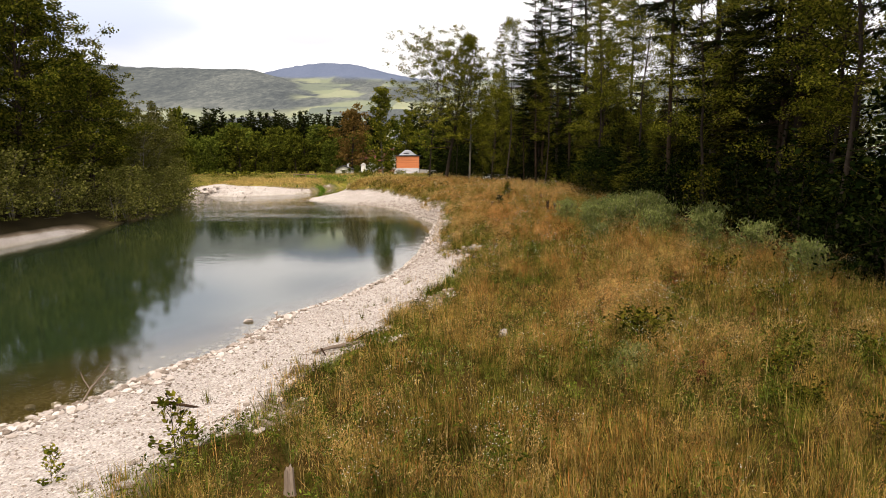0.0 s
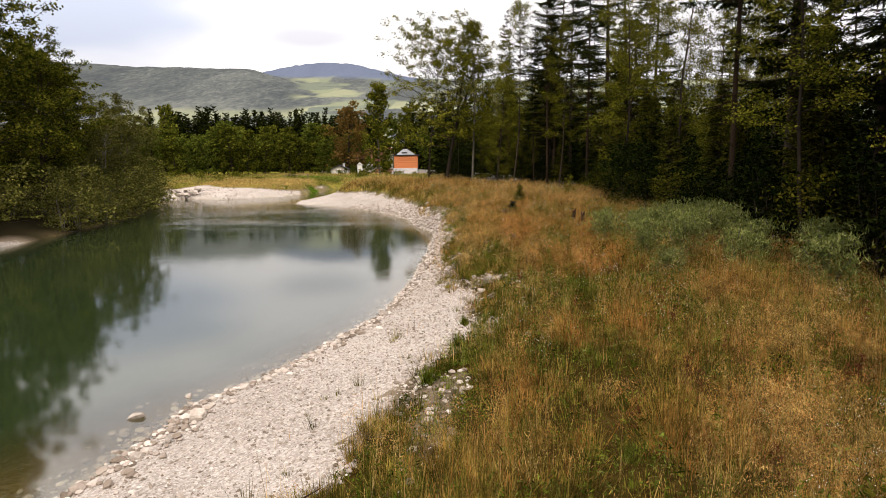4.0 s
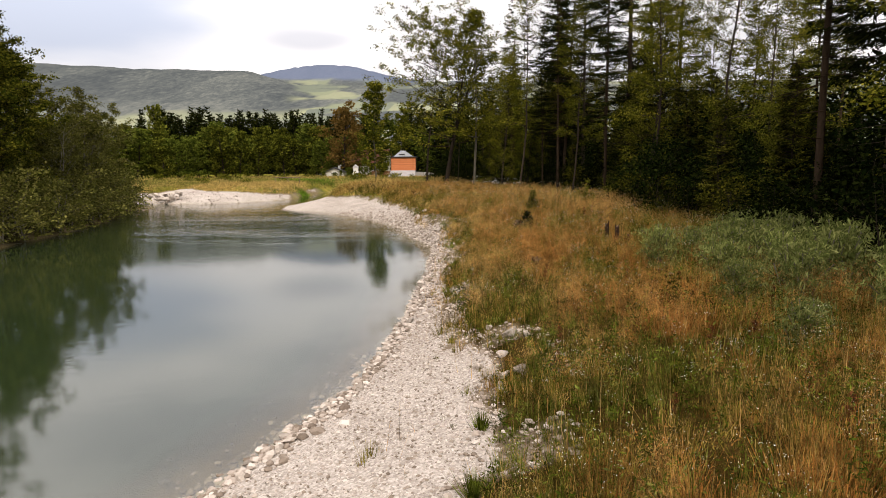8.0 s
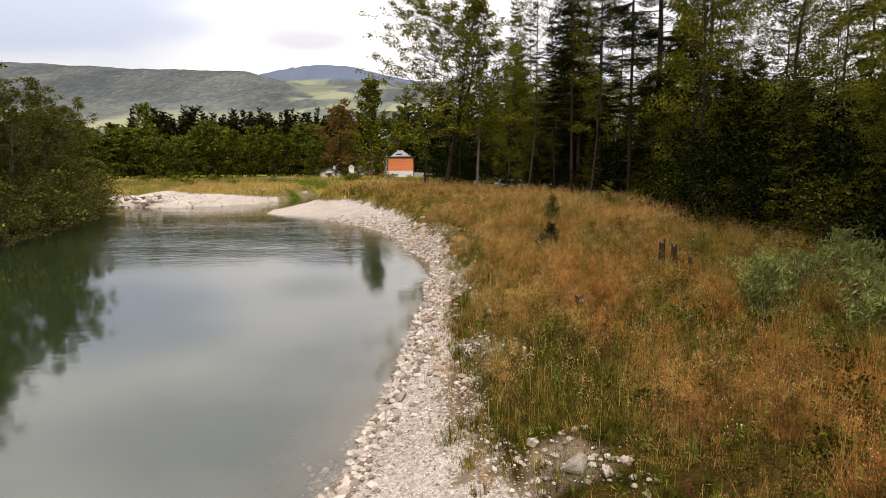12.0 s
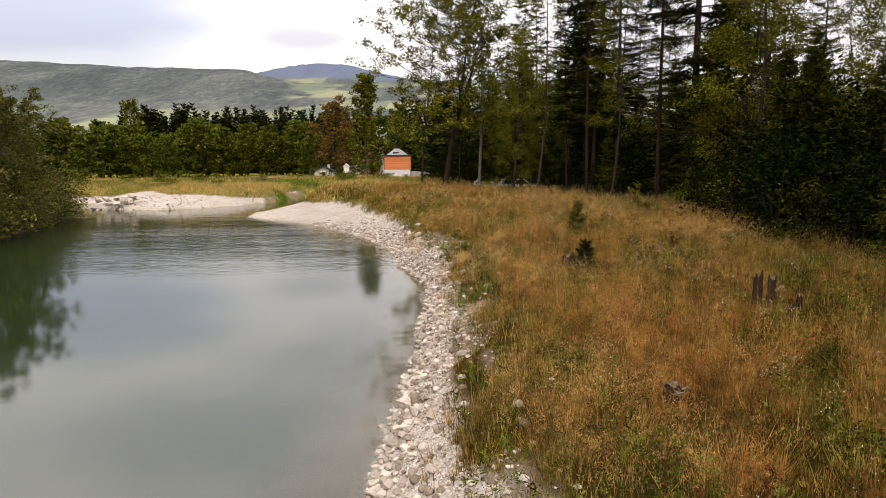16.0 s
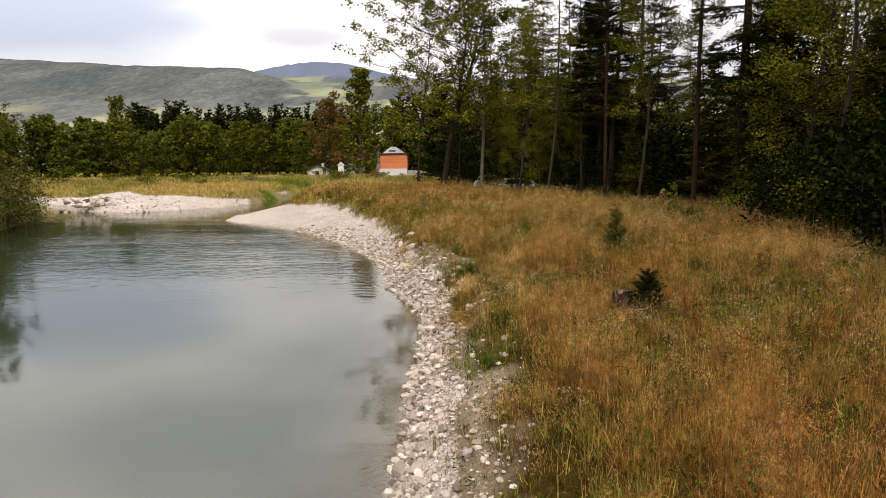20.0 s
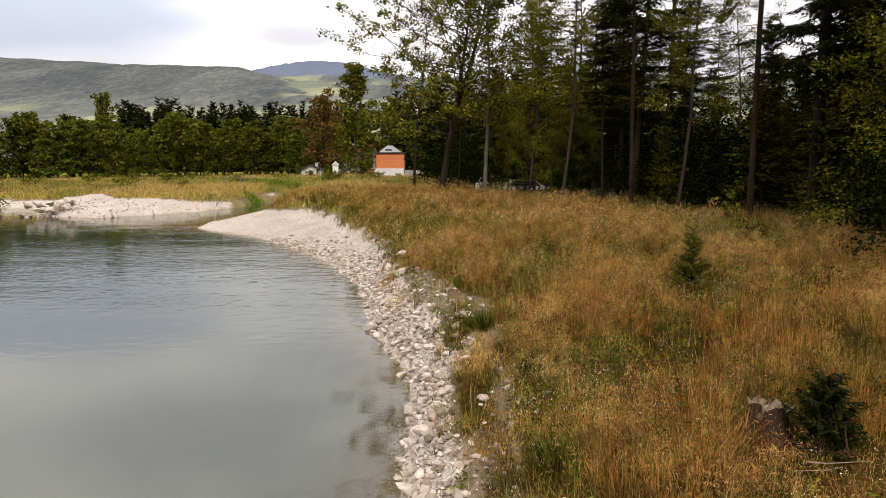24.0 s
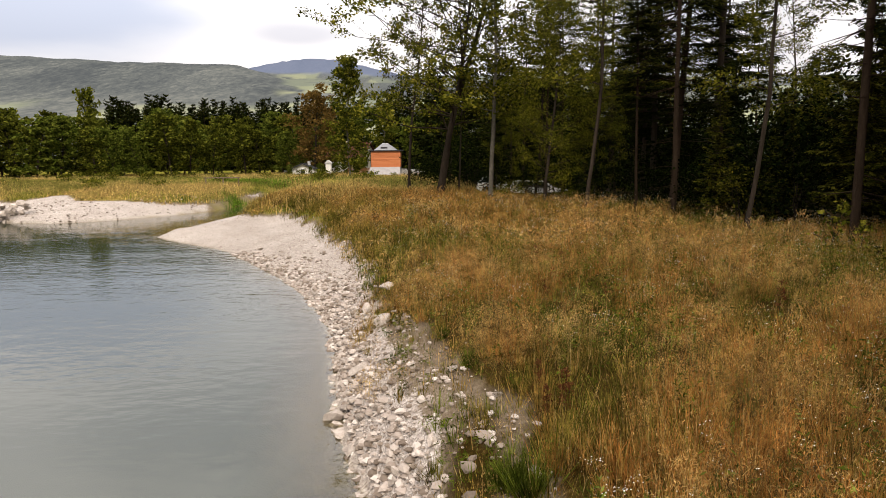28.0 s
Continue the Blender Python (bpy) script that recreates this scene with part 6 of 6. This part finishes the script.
def panicles(n, x0, x1, y0, y1, per, sz, wid):
    x, y, z, e = meadow(n, x0, x1, y0, y1)
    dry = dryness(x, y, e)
    plume = smooth(0.6 * vnoise(x, y, 1.6, 27) + 0.4 * vnoise(x, y, 0.6, 28), 0.44, 0.58)
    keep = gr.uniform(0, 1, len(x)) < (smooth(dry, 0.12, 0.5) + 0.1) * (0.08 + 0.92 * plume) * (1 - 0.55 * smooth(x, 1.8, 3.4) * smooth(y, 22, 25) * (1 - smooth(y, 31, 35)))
    x, y, z, e, dry = x[keep], y[keep], z[keep], e[keep], dry[keep]
    knot, tuft_n = gr.uniform(0.65, 1.25, len(x)), 5          # heads stand in tufts of one tone and height
    dry = np.clip((dry + gr.normal(0.02, 0.3, len(x))) * (1 - 0.45 * smooth(y, 26, 44)), 0, 1)
    x, y, z, e, dry, knot = (np.repeat(q, tuft_n) for q in (x, y, z, e, dry, knot))
    x, y = x + gr.normal(0, 0.055, len(x)), y + gr.normal(0, 0.055, len(x))
    m = len(x)
    tips = blades(g_head, x, y, z, gr.uniform(0.3, 0.66, m) * (0.65 + 0.35 * smooth(e, 0, 2)) * (0.45 + 0.5 * hummock(x, y) + 0.5 * vnoise(x, y, 0.9, 25)) * short(x, y) * knot, np.full(m, wid * 0.6), np.abs(gr.normal(0.36, 0.22, m)).clip(0, 0.85), dry * 0.3, gr)
    c = np.repeat(tips, per, 0)
    t = gr.uniform(0, 1, len(c))
    c = c + np.stack([gr.normal(0, 0.065, len(c)), gr.normal(0, 0.065, len(c)), -t * 0.22 + 0.03], 1) * np.stack([0.4 + t, 0.4 + t, np.ones_like(t)], 1)
    q = gr.normal(0, 1, (len(c), 3)) * np.array([0.6, 0.6, 1.0])
    q = q / np.linalg.norm(q, axis=1)[:, None] * (sz * gr.uniform(0.6, 1.3, len(c)))[:, None]
    p = np.cross(q, gr.normal(0, 1, (len(c), 3)))
    p = p / (np.linalg.norm(p, axis=1)[:, None] + 1e-9) * wid
    v = np.stack([c - q, c + q, c + p], 1)
    g_head.add(v, np.arange(len(c) * 3).reshape(-1, 3), np.repeat(np.repeat(dry, per), 3) * 0.85)


x, y, z, e = meadow(46000, -3, 10, 4.2, 56)          # bleached stalks that stand out of the rest, some broken over
stalk_a = gr.uniform(0, 6.28, len(x))
blades(g_head, x, y, z, gr.uniform(0.3, 0.85, len(x)) * short(x, y), gr.uniform(0.006, 0.011, len(x)), np.abs(gr.normal(0.25, 0.28, len(x))).clip(0, 0.95), gr.uniform(0, 0.5, len(x)), gr, stalk_a)
panicles(34000, -4, 10, 4.2, 50, 26, 0.02, 0.006)
panicles(5200, -12, 10, 50, 73, 6, 0.07, 0.03)
tagged(new("dry_grass", g_blade.mesh("dry_grass", M["grass"])), "dense tawny and green meadow grass on the bank", "grass", kind="stuff")
tagged(new("grass_plumes", g_head.mesh("grass_plumes", M["panicle"])), "hazy red-brown seed plumes of dry grass", "grass", kind="stuff")

# far meadow
far_grass = Soup()


def far_tufts(n, x0, x1, y0, y1, lo, hi, wid):
    x, y = gr.uniform(x0, x1, n), gr.uniform(y0, y1, n)
    d = shore_distance(x, y)
    gw, _, _ = zones(x, y)
    keep = (d > gw + 0.3) & ~((x > -4) & (y < 73)) & ((x < 3) | (y > 84)) & ~((x > -12.5) & (x < 1) & (y > 136) & (y < 159)) & ~west_bank(x, y)
    x, y, d = x[keep], y[keep], d[keep]
    wet = np.exp(-((x + 17.5) / 4.0) ** 2 - ((y - 102) / 10.0) ** 2) + np.exp(-((x + 17) / 2.2) ** 2 - ((y - 88) / 5.0) ** 2)
    dry = np.clip(0.08 + 0.62 * smooth(0.5 * vnoise(x, y, 9, 66) + 0.5 * vnoise(x, y, 3, 65), 0.3, 0.65) * (0.35 + vnoise(x, y, 1.6, 67)) * 1.5 - wet * 0.6, 0, 0.9)
    blades(far_grass, x, y, land(x, y, d), gr.uniform(lo, hi, len(x)) * (0.6 + 0.8 * vnoise(x, y, 4, 68)), gr.uniform(wid * 0.6, wid, len(x)), np.abs(gr.normal(0.5, 0.3, len(x))).clip(0, 0.95), dry, gr)


far_tufts(100000, -55, 3, 68, 112, 0.22, 0.75, 0.06)
far_tufts(70000, -130, 20, 106, 178, 0.2, 0.6, 0.13)
sedge = Soup()
for cx_, cy_, rx_, ry_, num in ((-17.4, 92.5, 0.6, 1.1, 1100), (-20.5, 110.5, 3.4, 1.6, 3600)):
    x, y = gr.normal(cx_, rx_, num), gr.normal(cy_, ry_, num)
    d = shore_distance(x, y)
    keep = d > -0.25
    x, y, d = x[keep], y[keep], d[keep]
    blades(sedge, x, y, np.maximum(land(x, y, d), -0.02), gr.uniform(0.25, 0.75, len(x)), gr.uniform(0.03, 0.06, len(x)), np.abs(gr.normal(0.25, 0.2, len(x))).clip(0, 0.9), gr.uniform(0, 0.6, len(x)), gr)
M["sedge"] = leafy("sedge_blade", [(0.0, (0.04, 0.09, 0.006)), (0.5, (0.085, 0.16, 0.012)), (1.0, (0.16, 0.22, 0.03))], trans=0.35, tone=True)
tagged(new("sedge", sedge.mesh("sedge", M["sedge"])), "bright green sedge along the shallow inlet", "sedge", kind="stuff")
tagged(new("far_meadow_grass", far_grass.mesh("far_meadow_grass", M["meadow"])), "yellow-green rough grass of the far meadow", "grass", kind="stuff")

scrub = Grove("meadow_shrub", lambda: broadleaf(87, 1.3, 1.2, 0.02, 0.02, 18, 420, 0.24, 0.25, stems=3, low=0.9, lite=True), "bark_dark", "leaf_sunny", "low olive-green shrub in the far meadow", "shrubs of the far meadow", "shrub")
fs = np.random.default_rng(121)
for _ in range(46):
    x, y = fs.uniform(-60, -4), fs.uniform(92, 146)
    if shore_distance(np.array([x]), np.array([y]))[0] > 3 and not (-13 < x < 1 and y > 134):
        scrub.plant(x, y, fs.uniform(0, 6.28), fs.uniform(0.4, 0.95))

# broad green weeds along the beach and in patches
weeds = Soup()
x, y = gr.uniform(-4, 9.6, 26000), gr.uniform(4.2, 56, 26000)
d = shore_distance(x, y)
gw, _, _ = zones(x, y)
e = d - gw
lush = np.clip(0.06 + 0.28 * (1 - hummock(x, y)) + 0.35 * (vnoise(x, y, 1.3, 69) > 0.6) + 0.25 * (1 - smooth(e, 0.5, 2.5)) * (1 - smooth(y, 22, 34)), 0, 0.8)
keep = (e > 0.1) & (trail(x, y, e) < 0.4) & (gr.uniform(0, 1, len(x)) < lush * (1 - 0.45 * smooth(y, 22, 34) * (1 - smooth(y, 40, 48)))) & (x < grass_edge(y))
x, y, d, e = x[keep], y[keep], d[keep], e[keep]
z = land(x, y, d)
h = gr.uniform(0.15, 0.72, len(x)) * short(x, y) * (0.3 + 0.7 * smooth(e, 0.2, 2.0))
per = 30
cx, cy, cz, ch = (np.repeat(a, per) for a in (x, y, z, h))
t = gr.uniform(0.1, 1, len(cx))
tone = np.repeat(np.clip(gr.normal(0.28, 0.22, len(x)), 0, 0.75), per)
leaf_r = 0.025 + 0.07 * (1 - t)
bend_x, bend_y = (np.repeat(gr.normal(0, 0.12, len(x)), per) for _ in range(2))
leaves(weeds, np.stack([cx + bend_x * ch * t + gr.normal(0, 1, len(cx)) * leaf_r, cy + bend_y * ch * t + gr.normal(0, 1, len(cx)) * leaf_r, cz + ch * t], 1), 0.052, 0.28, 0.35, tone, gr)
blades(weeds, x, y, z, h, np.full(len(x), 0.012), np.full(len(x), 0.08), gr.uniform(0.1, 0.6, len(x)), gr)
# green grass tufts among the dry ones
x, y = gr.uniform(-3, 9.4, 5200), gr.uniform(4.5, 54, 5200)
d = shore_distance(x, y)
gw, _, _ = zones(x, y)
keep = (d - gw > 0.1) & (vnoise(x, y, 1.9, 72) > 0.4 + 0.2 * smooth(y, 18, 26))
x, y, d = x[keep], y[keep], d[keep]
per = 26
X, Y, Z, B, D = (np.repeat(q, per) for q in (x, y, land(x, y, d), gr.uniform(0.5, 1.15, len(x)) * short(x, y), gr.uniform(0.2, 0.75, len(x))))
a, rad = gr.uniform(0, 6.28, len(X)), np.abs(gr.normal(0, 0.06, len(X)))
blades(weeds, X + np.cos(a) * rad, Y + np.sin(a) * rad, Z, 0.34 * B * gr.uniform(0.5, 1.1, len(X)), gr.uniform(0.006, 0.012, len(X)), (0.15 + rad * 3.5 + gr.normal(0, 0.12, len(X))).clip(0, 0.95), D, gr, a)
tagged(new("weeds", weeds.mesh("weeds", M["weed"])), "fresh green broad-leaved weeds in patches", "weeds", kind="stuff")

# white fleabane
stalks, heads = Soup(), Soup()
x, y, z, e = meadow(8000, -2, 11.5, 4.5, 62)
pick = (0.6 * vnoise(x, y, 1.7, 71) + 0.4 * vnoise(x, y, 0.6, 73) > 0.58 - 0.05 * (1 - smooth(y, 16, 22)) - 0.1 * smooth(y, 38, 46)) & (e > 0.7) & (short(x, y) > 0.95)
x, y, z = x[pick], y[pick], z[pick]
per = 3
cx, cy, cz = (np.repeat(a, per) for a in (x, y, z))
cx, cy = cx + gr.normal(0, 0.09, len(cx)), cy + gr.normal(0, 0.09, len(cx))
tips = blades(stalks, cx, cy, cz, gr.uniform(0.4, 0.85, len(cx)), np.full(len(cx), 0.009), np.abs(gr.normal(0.2, 0.12, len(cx))), gr.uniform(0, 0.4, len(cx)), gr)
c = np.repeat(tips, 8, 0) + gr.normal(0, 1, (len(tips) * 8, 3)) * np.array([0.055, 0.055, 0.028])
leaves(heads, c, 0.01, 0.95, 0.8, None, gr)
c = np.repeat(np.stack([cx, cy, cz], 1) * 0.45 + tips * 0.55, 8, 0) + gr.normal(0, 1, (len(tips) * 8, 3)) * np.array([0.04, 0.04, 0.13])
leaves(stalks, c, 0.07, 0.24, 0.4, np.repeat(gr.uniform(0.2, 0.7, len(tips)), 8), gr)
tagged(new("fleabane_stalks", stalks.mesh("fleabane_stalks", M["weed"])), "thin green stalks of white wildflowers", "wildflowers", kind="stuff")
tagged(new("fleabane_flowers", heads.mesh("fleabane_flowers", M["petal"])), "small white daisy-like wildflower heads", "wildflowers", kind="stuff")

# fresh green tufts between beach and meadow
tr_ = np.random.default_rng(111)
tuft = Soup()
n = 260
a, rad = tr_.uniform(0, 6.28, n), np.abs(tr_.normal(0, 0.055, n))
blades(tuft, np.cos(a) * rad, np.sin(a) * rad, 0 * a, tr_.uniform(0.14, 0.4, n), tr_.uniform(0.008, 0.016, n), (0.2 + rad * 3.5 + tr_.normal(0, 0.1, n)).clip(0, 0.95), tr_.uniform(0.1, 0.55, n), tr_, a)
tuft_mesh = tuft.mesh("green_tuft", M["weed"])
for x, y, s in ((0.95, 35.45, 1.1), (1.12, 35.3, 1.2), (1.25, 35.2, 1.0), (0.72, 40.29, 1.1), (0.85, 40.1, 1.3), (0.6, 40.4, 0.9), (0.97, 38.69, 0.9), (1.2, 38.0, 0.8), (0.5, 43.2, 0.9), (0.2, 44.6, 0.8), (0.9, 32.4, 0.9), (0.6, 33.6, 0.8), (0.4, 28.9, 1.0), (0.7, 27.5, 0.8), (0.1, 25.8, 0.9), (0.9, 24.6, 1.0), (0.5, 23.2, 0.8), (1.3, 19.8, 1.1), (1.5, 20.3, 1.2), (0.9, 19.4, 0.9), (0.4, 18.6, 0.8), (0.2, 16.8, 0.9), (-0.3, 14.6, 0.9), (-0.9, 12.5, 0.8), (-1.2, 10.3, 1.0), (0.3, 47.2, 0.9), (-0.1, 49.3, 1.0)):
    ob = new("grass_tuft", tuft_mesh)
    ob.matrix_basis = place((x, y, stand(x, y)), x * 9, s)
    tagged(ob, "fresh green grass tuft at the edge of the gravel", "grass tuft", "green tufts along the beach")
